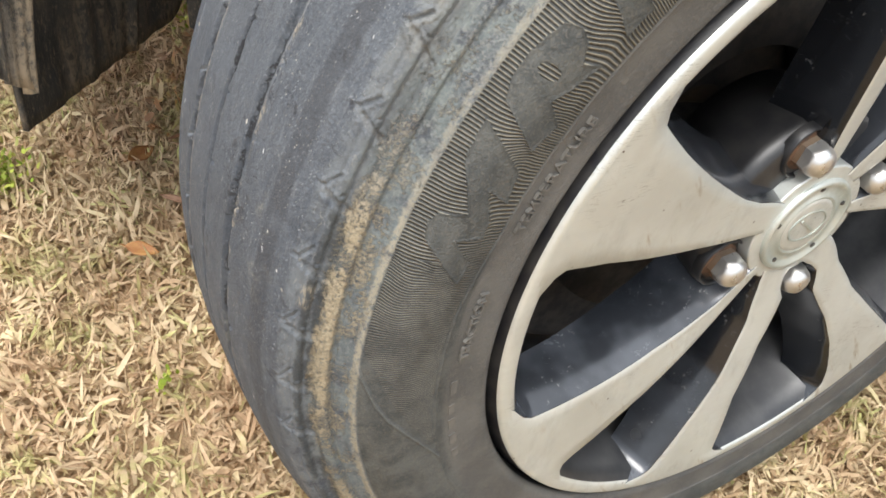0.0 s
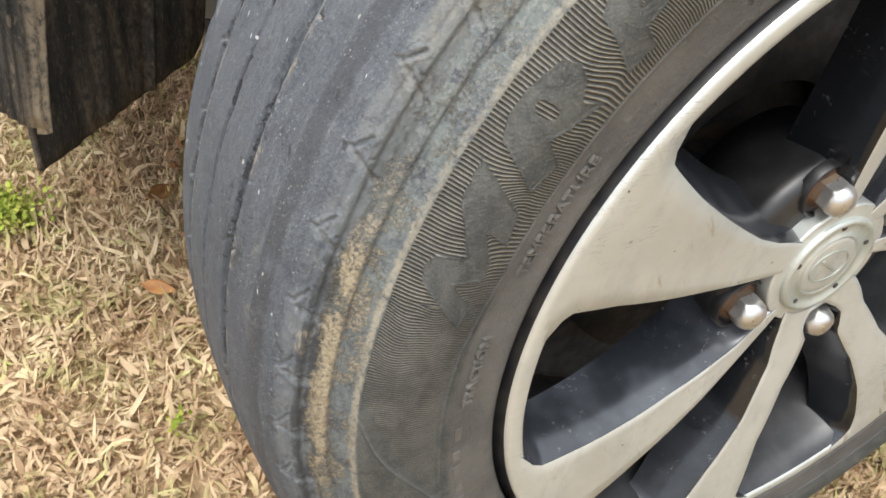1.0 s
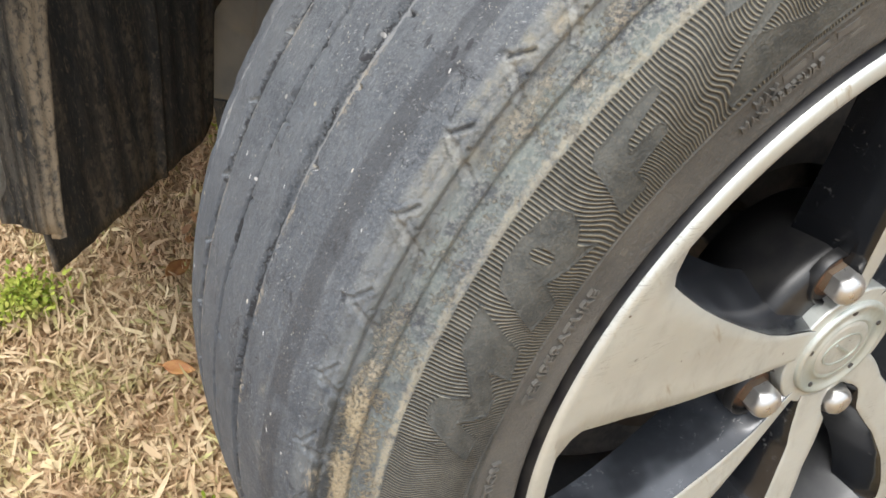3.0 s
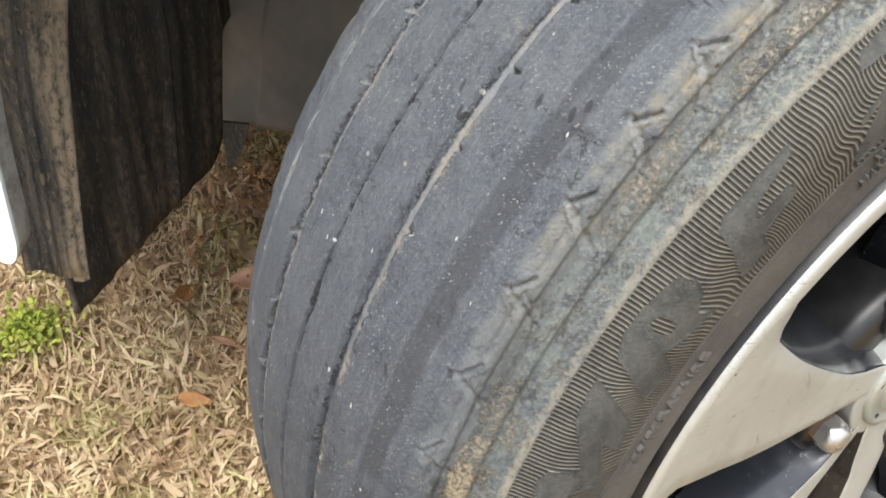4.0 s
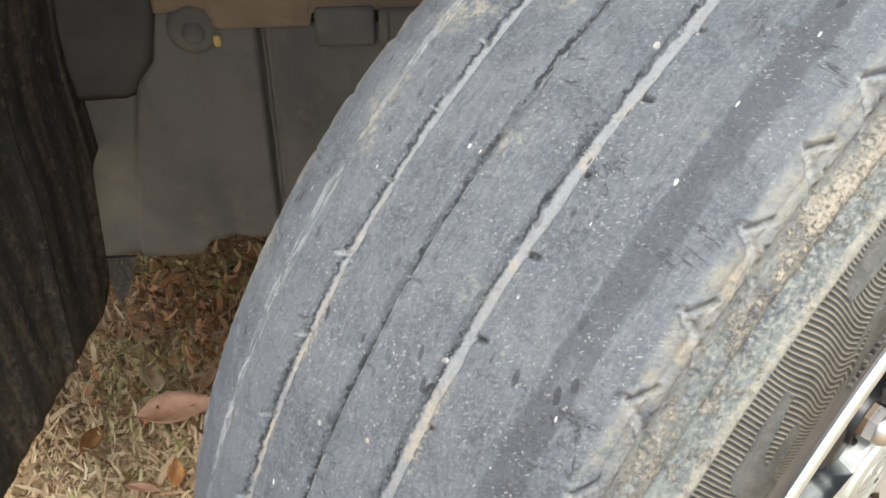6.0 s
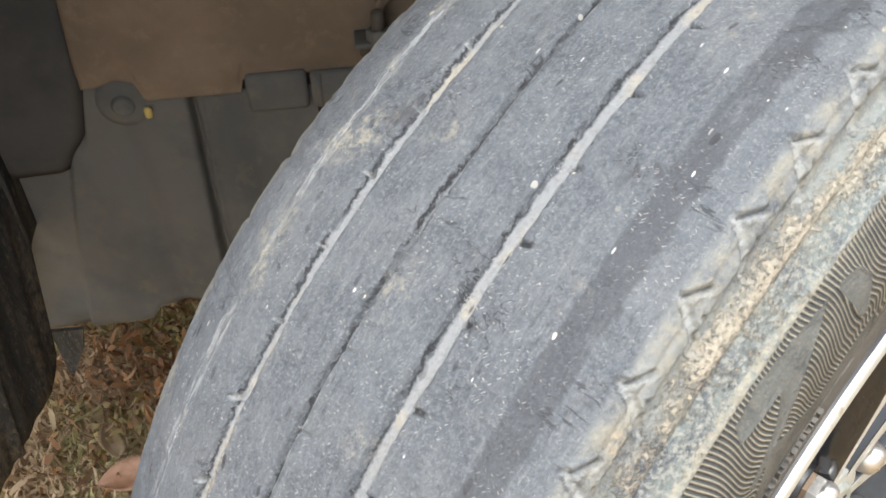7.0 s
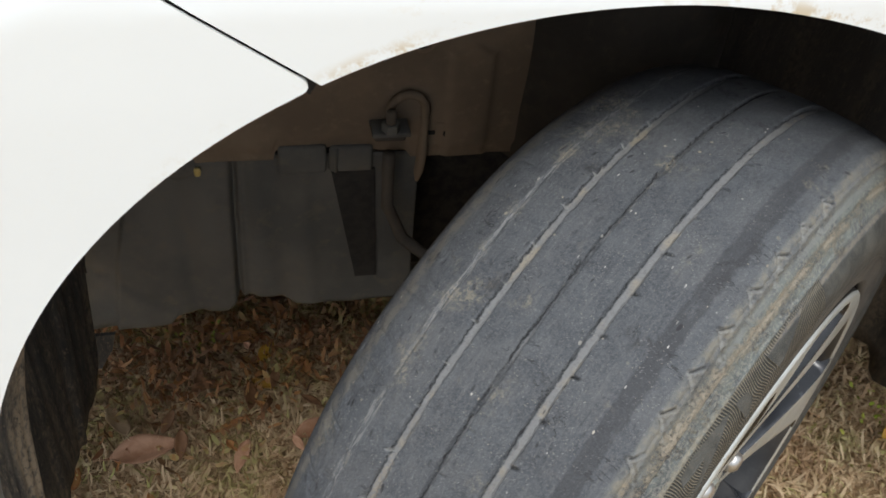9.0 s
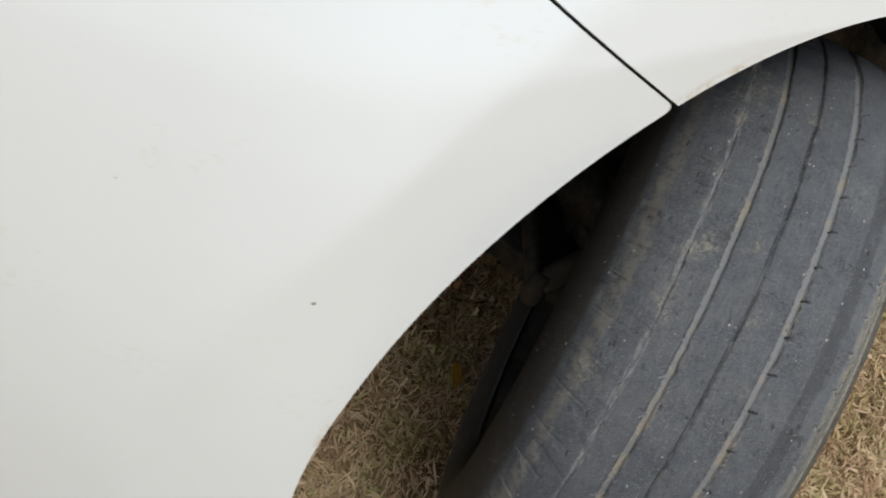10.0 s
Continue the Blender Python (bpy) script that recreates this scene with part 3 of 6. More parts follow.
def part(name, bm, material, parent, label="", m=None, smooth=True):
    me = bpy.data.meshes.new(name)
    bmesh.ops.recalc_face_normals(bm, faces=bm.faces)
    bm.to_mesh(me)
    bm.free()
    me.polygons.foreach_set("use_smooth", [smooth] * len(me.polygons))
    return link(name, me, material, parent, label, m)


def grid_faces(rows, cols, wrap=False):
    faces = []
    for i in range(rows - 1):
        for j in range(cols if wrap else cols - 1):
            k = (j + 1) % cols
            faces.append((i * cols + j, i * cols + k, (i + 1) * cols + k, (i + 1) * cols + j))
    return faces


def lathe(profile, steps=160, close=False):
    """Turns (axial, radius) round the wheel's axis: axial outward is local -y."""
    prof = list(profile) + ([profile[0]] if close else [])
    verts = [(r * math.cos(a), -ax, r * math.sin(a)) for ax, r in prof for a in [2 * math.pi * j / steps for j in range(steps)]]
    return verts, grid_faces(len(prof), steps, True)


def lathe_bm(profile, steps=96, close=False):
    bm = bmesh.new()
    verts, faces = lathe(profile, steps, close)
    vs = [bm.verts.new(v) for v in verts]
    for f in faces:
        bm.faces.new([vs[i] for i in f])
    bmesh.ops.remove_doubles(bm, verts=bm.verts, dist=1e-6)
    return bm


def box_bm(size, bevel=0.002, centre=(0, 0, 0)):
    bm = bmesh.new()
    bmesh.ops.create_cube(bm, size=1.0, matrix=Matrix.Translation(centre) @ Matrix.Diagonal((*size, 1)))
    if bevel:
        bmesh.ops.bevel(bm, geom=bm.edges[:], offset=bevel, segments=2, profile=0.5, affect="EDGES")
    return bm


def tube_bm(points, radius, sides=12):
    """A round bar along points, with closed ends."""
    pts = [Vector(p) for p in points]
    bm = bmesh.new()
    rings = []
    side = Vector((0.31, 0.17, 0.93))
    for i, p in enumerate(pts):
        d = (pts[min(i + 1, len(pts) - 1)] - pts[max(i - 1, 0)]).normalized()
        u = d.cross(side).normalized()
        v = d.cross(u)
        rad = radius[i] if isinstance(radius, (list, tuple)) else radius
        rings.append([bm.verts.new(p + rad * (math.cos(a) * u + math.sin(a) * v)) for a in [2 * math.pi * k / sides for k in range(sides)]])
    for a, b in zip(rings, rings[1:]):
        for k in range(sides):
            bm.faces.new((a[k], a[(k + 1) % sides], b[(k + 1) % sides], b[k]))
    bm.faces.new(rings[0][::-1])
    bm.faces.new(rings[-1])
    return bm


def smoothstep(x):
    x = np.clip(x, 0.0, 1.0)
    return x * x * (3 - 2 * x)


def ripple(seed, u, v, count=18, lo=3.0, hi=40.0):
    """Smooth random waves over two coordinates, about -1 to 1."""
    rng = np.random.default_rng(seed)
    out = np.zeros(np.broadcast(u, v).shape)
    for _ in range(count):
        f = math.exp(rng.uniform(math.log(lo), math.log(hi)))
        a, ph = rng.uniform(0, 2 * math.pi, 2)
        out = out + np.sin(f * (math.cos(a) * u + math.sin(a) * v) + ph)
    return out / math.sqrt(count)


# ---- the car: one thing, standing with its front wheel on full lock ----
car = tagged(new("car"), "white car with a worn, full-lock front wheel, parked on dry grass", "car")
STEER, HUB_HEIGHT = 38.0, 0.310
wheel = new("wheel")
wheel.parent = car
wheel.matrix_basis = pose(0, 0, HUB_HEIGHT, 0, 0, STEER)
tagged(wheel, "alloy wheel turned on full lock, with a bald dusty tyre")

# -- tyre --
SECTION = [(0.0020, 0.214), (0.0060, 0.2190), (0.0150, 0.2194), (0.0228, 0.2197), (0.0258, 0.2210), (0.0270, 0.2245), (0.0273, 0.2320), (0.0276, 0.238), (0.0283, 0.244), (0.0296, 0.252), (0.0302, 0.261), (0.0298, 0.269),
           (0.0280, 0.2755), (0.0245, 0.2815), (0.0195, 0.2868), (0.0150, 0.2925), (0.0118, 0.2975), (0.0092, 0.3030), (0.0070, 0.3078), (0.0040, 0.3122), (-0.0005, 0.3158),
           (-0.0100, 0.3190), (-0.0230, 0.3210), (-0.0490, 0.3225), (-0.0780, 0.3226), (-0.1060, 0.3212), (-0.1310, 0.3178), (-0.1490, 0.3118), (-0.1612, 0.3040),
           (-0.1715, 0.2925), (-0.1808, 0.2765), (-0.1870, 0.2565), (-0.1885, 0.2360), (-0.1800, 0.2150), (-0.1700, 0.2050)]


def smooth_path(points, per):
    """Catmull-Rom through the points."""
    p = np.array([points[0], *points, points[-1]], float)
    out = []
    for i in range(1, len(p) - 2):
        for k in range(per):
            t = k / per
            out.append(0.5 * (2 * p[i] + (p[i + 1] - p[i - 1]) * t + (2 * p[i - 1] - 5 * p[i] + 4 * p[i + 1] - p[i + 2]) * t * t + (3 * p[i] - p[i - 1] - 3 * p[i + 1] + p[i + 2]) * t ** 3))
    out.append(p[-2])
    return np.array(out)


def resample(path, spacing):
    """Points along a path, at the spacing that the function gives for a place on it."""
    length = np.concatenate([[0], np.cumsum(np.linalg.norm(np.diff(path, axis=0), axis=1))])
    s, out = 0.0, []
    while s < length[-1]:
        q = np.array([np.interp(s, length, path[:, k]) for k in (0, 1)])
        out.append(q)
        s += spacing(*q)
    out.append(path[-1])
    return np.array(out)


GROOVES = [(-0.0490, 0.0029, 0.0030), (-0.0785, 0.0012, 0.0028), (-0.1064, 0.0026, 0.0028), (-0.1310, 0.0009, 0.0008)]  # axial, half width, depth
SHOULDER_GROOVE = (0.0083, 0.0013, 0.0024)
FORKS = [90.9, 96.0, 101.1, 106.3, 111.5, 116.5, 121.2, 126.2, 131.2, 136.3, 141.9, 147.9, 154.3, 160.5, 166.7, 173.0, 179.3, 185.6]  # degrees, where the tread repeats

# the side wall's smooth plaques (plain shapes), in degrees round the wheel and radius
PLAQUES = [
    [(131.5, .2873), (131.5, .2834), (135.4, .279), (135.8, .2748), (133.0, .2748), (132.7, .271), (133.1, .267), (136.5, .2644), (136.8, .255), (139.8, .2551), (138.5, .2764), (138.2, .284), (137.3, .2864)],
    [(141.9, .285), (141.4, .2775), (142.0, .2703), (143.5, .2643), (142.6, .2555), (145.5, .2606), (147.1, .2657), (148.6, .2543), (151.5, .2581), (149.6, .2762), (148.7, .2852), (147.0, .2885), (144.4, .288)],
    [(150.5, .2875), (153.6, .2577), (156.8, .2535), (155.7, .2673), (158.8, .2572), (160.6, .2566), (161.0, .2706), (163.4, .2565), (165.9, .2577), (161.4, .2850), (159.9, .2870), (158.9, .2843), (158.3, .2705), (154.0, .2860)],
    [(124.6, .2736), (128.3, .2553), (128.1, .2505), (113.0, .2490), (113.0, .262), (120.0, .262)],
]


PLAQUES = [[(a, 0.266 + (r - 0.266) * 0.74 if r > 0.266 else r) for a, r in poly] for poly in PLAQUES]
PLAQUES += [
    [(115.8, .2833), (119.0, .2846), (122.2, .2855), (124.7, .2845), (125.4, .2812), (123.3, .2803), (121.5, .2800), (123.4, .2748), (127.0, .2688), (127.0, .2665), (123.2, .2713), (118.8, .2785)],
    [(114.5, .2830), (113.0, .2818), (112.6, .2772), (114.0, .2687), (114.7, .2705), (114.9, .2825)],
    [(108.5, .2838), (104.0, .2850), (100.5, .2846), (103.5, .2790), (107.5, .2720)],
]


def inside(poly, x, y):
    hit = np.zeros(x.shape, bool)
    for (x0, y0), (x1, y1) in zip(poly, poly[1:] + poly[:1]):
        if y0 != y1:
            hit ^= ((y0 > y) != (y1 > y)) & (x < (x1 - x0) * (y - y0) / (y1 - y0) + x0)
    return hit


def edge_distance(poly, x, y):
    """Distance in metres from a polygon's outline; x in degrees at a mean radius."""
    k = math.radians(1) * 0.27
    best = np.full(x.shape, 9.0)
    for (x0, y0), (x1, y1) in zip(poly, poly[1:] + poly[:1]):
        ax, ay, bx, by = x0 * k, y0, x1 * k, y1
        ux, uy = bx - ax, by - ay
        t = np.clip(((x * k - ax) * ux + (y - ay) * uy) / (ux * ux + uy * uy + 1e-12), 0, 1)
        best = np.minimum(best, np.hypot(x * k - ax - t * ux, y - ay - t * uy))
    return best


def stroke(ax, arc, a0, s0, a1, s1):
    """Distance from a short stroke, in axial metres and metres of arc."""
    ua, us = a1 - a0, s1 - s0
    t = np.clip(((ax - a0) * ua + (arc - s0) * us) / (ua * ua + us * us), 0, 1)
    return np.hypot(ax - a0 - t * ua, arc - s0 - t * us), t


def tyre_relief(ax, r, deg, v):
    """How far the rubber's surface stands in (-) or out (+) along its outward way."""
    h = np.zeros(ax.shape)
    for k, (g, half, depth) in enumerate(GROOVES):
        wander = 0.0003 * ripple(10 + k, deg * 0.9, ax * 0, 10, 0.3, 3.0)
        worn = 1.0 if k < 3 else np.clip(0.5 + ripple(5, deg, ax * 0, 8, 0.1, 0.6), 0, 1)
        ragged = half * (1 + 0.07 * ripple(30 + k, deg * 1.7, ax * 900, 14, 0.5, 5.0))
        h -= depth * worn * smoothstep((ragged + 0.0007 - np.abs(ax - g - wander)) / 0.0013) * (r > 0.30)
    g, half, depth = SHOULDER_GROOVE
    outer = (ax > -0.004) & (r > 0.29)
    h -= outer * depth * smoothstep((half + 0.0006 - np.abs(ax - g)) / 0.0013)
    h += outer * 0.0005 * smoothstep((0.0012 - np.abs(ax - g - 0.0030)) / 0.0009)
    h -= outer * 0.0006 * smoothstep((0.0010 - np.abs(ax - 0.0044)) / 0.0010)
    h -= (ax > -0.004) * 0.0012 * smoothstep((0.0009 - np.abs(ax - 0.0128)) / 0.0008) * (r > 0.28)
    h += (ax > -0.004) * 0.0007 * smoothstep((0.0016 - np.abs(r - 0.2872)) / 0.0014)
    # repeats of the tread: short sipes by the grooves and forked cuts on the shoulder, at an uneven pitch
    forks = np.array(FORKS)
    which = np.abs(deg[None] - forks.reshape(-1, *([1] * deg.ndim)) - 0.15).argmin(0) if deg.size < 1e4 else np.clip(np.searchsorted((forks[1:] + forks[:-1]) / 2 + 0.15, deg), 0, len(forks) - 1)
    jig = np.sin(which * 2.4)
    arc = np.radians(deg - forks[which]) * 0.318
    near = (r > 0.300) & (deg > 88) & (deg < 190)
    cut = np.zeros(ax.shape)
    ragged = 1 + 0.22 * ripple(55, deg * 2.2, v * 900, 16, 0.5, 5.0)
    d, t = stroke(ax, arc, -0.0462, 0.0102, -0.0430 + 0.0008 * jig, 0.0092)
    h -= near * 0.0020 * smoothstep((0.0013 - d) / 0.0009)
    cut = np.maximum(cut, near * smoothstep((0.0010 - d) / 0.0005))
    d, t = stroke(ax, arc, -0.1080, 0.0140, -0.1118 - 0.0008 * jig, 0.0172)
    h -= near * 0.0013 * smoothstep((0.0013 - d) / 0.0010)
    cut = np.maximum(cut, 0.7 * near * smoothstep((0.0004 - np.abs(d - 0.0014)) / 0.0003) * (arc > 0.0150))
    spur = near * smoothstep((0.0013 - d) / 0.0006)
    d, t = stroke(ax, arc, -0.0770, 0.0080, -0.0740 + 0.001 * jig, 0.0072)
    h -= near * 0.0010 * smoothstep((0.0011 - d) / 0.0009)
    # the stem of a fork, bent once, and its branch
    d1, t = stroke(v, arc, 0.0, 0.0, 0.0061, 0.0036)
    d2, t = stroke(v, arc, 0.0061, 0.0036, 0.0150, 0.0092)
    d = np.minimum(d1, d2)
    wide = (0.0014 + 0.05 * np.clip(v, 0, 0.015)) * ragged
    shoulder = ((ax > -0.012) & (r > 0.298) & (deg > 88) & (deg < 190)) * (0.55 + 0.35 * smoothstep((160 - deg) / 18))
    h -= shoulder * 0.0011 * smoothstep((wide + 0.0006 - d) / 0.0013)
    h += shoulder * 0.0004 * smoothstep((0.0011 - np.abs(d - wide - 0.0011)) / 0.0009)
    pale = np.maximum(spur, shoulder * smoothstep((wide + 0.0002 - d) / 0.0008))
    rear = arc - 0.62 * v  # which side of the stem
    # a shade line painted along one side of the stem
    cut = np.maximum(cut, 0.75 * shoulder * smoothstep((0.0006 - np.abs(d - wide - 0.0001)) / 0.0004) * (rear > 0) * (ripple(56, deg * 1.3, v * 500, 10, 0.5, 4) > -0.2))
    d, t = stroke(v, arc, 0.0010, -0.0004, 0.0062, -0.0074)
    h -= shoulder * 0.0009 * smoothstep((0.0011 * ragged - d) / 0.0008)
    h += shoulder * 0.0005 * smoothstep((0.0013 - np.abs(d - 0.0016)) / 0.0011)
    cut = np.maximum(cut, shoulder * smoothstep((0.0006 * ragged - d) / 0.0004))
    d, t = stroke(v, arc, 0.0025, 0.0004, 0.0068, -0.0050)
    pale = np.maximum(pale, 0.8 * shoulder * smoothstep((0.0012 - d) / 0.0008))
    d, t = stroke(v, arc, 0.0095, 0.0002, 0.0096, 0.0003)
    h -= shoulder * 0.0012 * smoothstep((0.0012 - d) / 0.0007)
    cut = np.maximum(cut, 0.8 * shoulder * smoothstep((0.0008 - d) / 0.0005))
    # notches that leave the inner shoulder saw-edged
    d, t = stroke(ax, arc, -0.147, -0.0040, -0.170, -0.0075)
    h -= (ax < -0.13) * (deg > 88) * (deg < 190) * 0.0005 * smoothstep((0.0020 - d) / 0.0016)
    h -= (ax < -0.13) * (ax > -0.17) * 0.0008 * smoothstep(ripple(57, deg * 1.0, ax * 200, 12, 0.4, 2.5))
    # torn, feathered rubber along the worn shoulder
    torn = np.clip(ripple(77, deg * 1.2, ax * 300, 30, 0.6, 6.0), -1, 1.4)
    h += near * 0.00012 * torn * smoothstep((0.009 - np.abs(ax - 0.003)) / 0.006)
    h += near * 0.00012 * ripple(78, deg * 1.1, ax * 300, 30, 0.3, 7.0) * (ax < 0)
    # fine waved ribs of the side wall, with the smooth plaques left out
    inner_line = 0.2452 + 0.0053 * smoothstep((deg - 158) / 14) * (deg < 230)
    zone = smoothstep((0.2868 - r) / 0.0008) * smoothstep((r - inner_line - 0.0010) / 0.0010) * (ax > 0)
    plaque, rim_line = np.zeros(ax.shape), np.full(ax.shape, 9.0)
    for poly in PLAQUES:
        plaque = np.maximum(plaque, inside(poly, deg, r))
        rim_line = np.minimum(rim_line, edge_distance(poly, deg, r))
    hole = np.hypot((deg - 145.3) * 0.00475, (r - 0.2735) * 0.62) < 0.0029
    plaque = np.where(hole, 0, plaque)
    fine = deg > 163.5
    across = (0.281 - r) / 0.028
    wave = 0.0046 * np.sin(deg * 0.42) * smoothstep(across) * np.sin(np.clip(across, 0, 1) * math.pi * 0.75) + 0.0058 * smoothstep(across) * 0.9
    wave = wave + 0.0010 * np.sin(deg * 0.55 + (r - 0.26) * 330) * smoothstep((134 - deg) / 6)
    turns = (np.radians(deg) * 0.268 + wave) / 0.0016
    at = np.radians(163.5) * 0.268
    turns = np.where(fine, at / 0.0016 + (np.radians(deg) * 0.268 - at + 0.0010 * np.sin(across * 5 + deg * 0.25) + 0.0005 * np.sin(across * 13 - deg * 0.5 + np.sin(deg * 0.9))) / 0.0013, turns)
    reach = (deg < 173 + (0.2890 - r) * 500) & (deg > 96)
    ribbed = zone * reach * (1 - plaque)
    h += zone * 0.0005 * smoothstep((0.0007 - rim_line) / 0.0005) + zone * plaque * 0.0002
    h += (ax > 0) * 0.0005 * smoothstep((0.0009 - np.abs(r - inner_line)) / 0.0007)
    h += (ax > 0) * 0.0006 * smoothstep((0.0010 - np.abs(r - 0.2250)) / 0.0008)
    # a raised line sweeps from the shoulder to the bead where the ribs run out
    sweep_r, sweep_deg = zip((0.2508, 194.0), (0.2543, 191.8), (0.2609, 188.6), (0.2685, 185.5), (0.2746, 183.5), (0.2801, 181.0), (0.2857, 177.7), (0.2884, 175.8))
    d = np.abs(np.radians(deg - np.interp(r, sweep_r, sweep_deg)) * 0.27 * 0.41)
    sweep = (ax > 0) * (r > 0.2508) * (r < 0.2884)
    h += sweep * 0.0008 * smoothstep((0.0010 - d) / 0.0007)
    pale = np.maximum(pale, sweep * smoothstep((0.0005 - d) / 0.0004))
    return h, ribbed * np.where(fine, 0.55, 1.0), turns, pale, cut


def tyre():
    def spacing(ax, r):
        if r < 0.24:
            return 0.0022
        if ax > 0.0 or any(abs(ax - g) < half + 0.0022 for g, half, _ in GROOVES) or abs(ax + 0.110) < 0.0045:
            return 0.0006
        return 0.0016 if ax > -0.175 else 0.004

    prof = resample(smooth_path(SECTION, 12), spacing)
    degs = np.concatenate([np.arange(60, 96, 0.25), np.arange(96, 200, 0.11), np.arange(200, 420, 0.75)])
    tang = np.gradient(prof, axis=0)
    tang /= np.linalg.norm(tang, axis=1)[:, None]
    out_way = np.stack([tang[:, 1], -tang[:, 0]], 1)  # axial, radial
    AXg, DEG = np.meshgrid(prof[:, 0], degs, indexing="ij")
    RAD = np.repeat(prof[:, 1][:, None], len(degs), 1)
    DEG = np.where(DEG > 360, DEG - 360, DEG)
    run = np.concatenate([[0], np.cumsum(np.linalg.norm(np.diff(prof, axis=0), axis=1))])
    crown = int(np.argmin(np.abs(prof[:, 0]) + (prof[:, 1] < 0.3)))
    V = np.repeat((run[crown] - run)[:, None], len(degs), 1)
    h, recess, turns, pale, cut = tyre_relief(AXg, RAD, DEG, V)
    ax = AXg + h * out_way[:, 0][:, None]
    rad = RAD + h * out_way[:, 1][:, None]
    a = np.radians(DEG)
    z = rad * np.sin(a)
    z = z + 0.004 * smoothstep((np.sin(a) - 0.85) / 0.15) * smoothstep((RAD - 0.21) / 0.08)  # stands taller above than below
    flat = -0.306
    z = np.where(z < flat, flat + (z - flat) * 0.25, z)  # flattened where it carries the car
    co = np.stack([rad * np.cos(a), -ax, z], -1).reshape(-1, 3)
    rows, cols = AXg.shape
    i, j = np.meshgrid(np.arange(rows - 1), np.arange(cols), indexing="ij")
    k = (j + 1) % cols
    faces = np.stack([i * cols + j, i * cols + k, (i + 1) * cols + k, (i + 1) * cols + j], -1).reshape(-1, 4)
    me = bpy.data.meshes.new("tyre")
    me.vertices.add(len(co))
    me.vertices.foreach_set("co", co.ravel())
    me.loops.add(faces.size)
    me.loops.foreach_set("vertex_index", faces.ravel())
    me.polygons.add(len(faces))
    me.polygons.foreach_set("loop_start", np.arange(len(faces)) * 4)
    me.polygons.foreach_set("use_smooth", np.ones(len(faces), bool))
    me.update(calc_edges=True)
    for key, values in (("recess", recess), ("rib_turns", turns), ("pale", pale), ("cut", cut)):
        me.attributes.new(key, "FLOAT", "POINT").data.foreach_set("value", values.astype(np.float32).ravel())
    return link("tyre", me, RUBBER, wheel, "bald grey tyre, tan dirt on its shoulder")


tyre()


def lettering(words, start, end, radius, height):
    """Raised words bent round the side wall, from one angle to a smaller one."""
    curve = bpy.data.curves.new("words", "FONT")
    curve.body, curve.size, curve.extrude, curve.resolution_u = words, 1.0, 0.0, 2
    holder = new("words", curve)
    me = bpy.data.meshes.new_from_object(holder.evaluated_get(bpy.context.evaluated_depsgraph_get()))
    bpy.data.objects.remove(holder)
    bm = bmesh.new()
    bm.from_mesh(me)
    width = max(v.co.x for v in bm.verts)
    bmesh.ops.subdivide_edges(bm, edges=[e for e in bm.edges if e.calc_length() > 0.4], cuts=2)
    got = bmesh.ops.extrude_face_region(bm, geom=bm.faces[:])
    top = [v for v in got["geom"] if isinstance(v, bmesh.types.BMVert)]
    for v in top:
        v.co.z = 1.0
    for v in bm.verts:
        a = radians(start + (end - start) * v.co.x / width)
        r = radius + height * (v.co.y - 0.36) / 0.72
        ax = 0.0272 + (r - 0.236) * 0.14 + (0.0017 if v.co.z > 0.5 else -0.0008)
        v.co = Vector((r * math.cos(a), -ax, r * math.sin(a)))
    part("sidewall_lettering", bm, LETTERS, wheel, "small raised moulded words", smooth=False)


lettering("TEMPERATURE", 160.2, 146.6, 0.2372, 0.0050)
lettering("TRACTION", 177.8, 168.0, 0.2390, 0.0050)
lettering("MAX. PRESSURE", 128.2, 118.8, 0.2345, 0.0040)
lettering("MAX", 126.3, 123.6, 0.2405, 0.0040)


def worn_marks():
    """Moulded marks too worn to read: plain raised bars."""
    for a0, a1, r in [(123.0, 120.6, .2405), (119.8, 118.0, .2405), (117.2, 114.8, .2405), (118.2, 116.4, .2345), (115.8, 113.9, .2345), (183.6, 181.4, .2408), (187.3, 185.6, .2410), (190.2, 188.4, .2412), (193.4, 191.6, .2414), (196.6, 195.0, .2416), (142.8, 142.1, .2364)]:
        bm, vs = bmesh.new(), []
        for up in (-0.0006, 0.0004):
            for a in (a0, a1):
                for dr in (-0.0018, 0.0018):
                    rr = r + dr
                    vs.append(bm.verts.new((rr * math.cos(radians(a)), -(0.0272 + (rr - 0.236) * 0.14 + up), rr * math.sin(radians(a)))))
        bmesh.ops.convex_hull(bm, input=vs)
        part("sidewall_mark", bm, LETTERS, wheel, "worn unreadable moulded mark", smooth=False)


worn_marks()

# -- rim --
FACE_RIM, FACE_HUB = 0.0291, 0.0120


def face_at(r):
    """How far out the machined face of the spokes lies at a radius."""
    return FACE_HUB + (FACE_RIM - FACE_HUB) * float(smoothstep((r - 0.02) / 0.19)) ** 0.8


LIP = [(0.0274, 0.2050), (0.0284, 0.2058), (0.0290, 0.2080), (0.0290, 0.2126), (0.0284, 0.2142), (0.0268, 0.2150)]
part("rim_lip", lathe_bm(LIP, 200), MACHINED, wheel, "machined bright rim lip with dirt and scuffs")
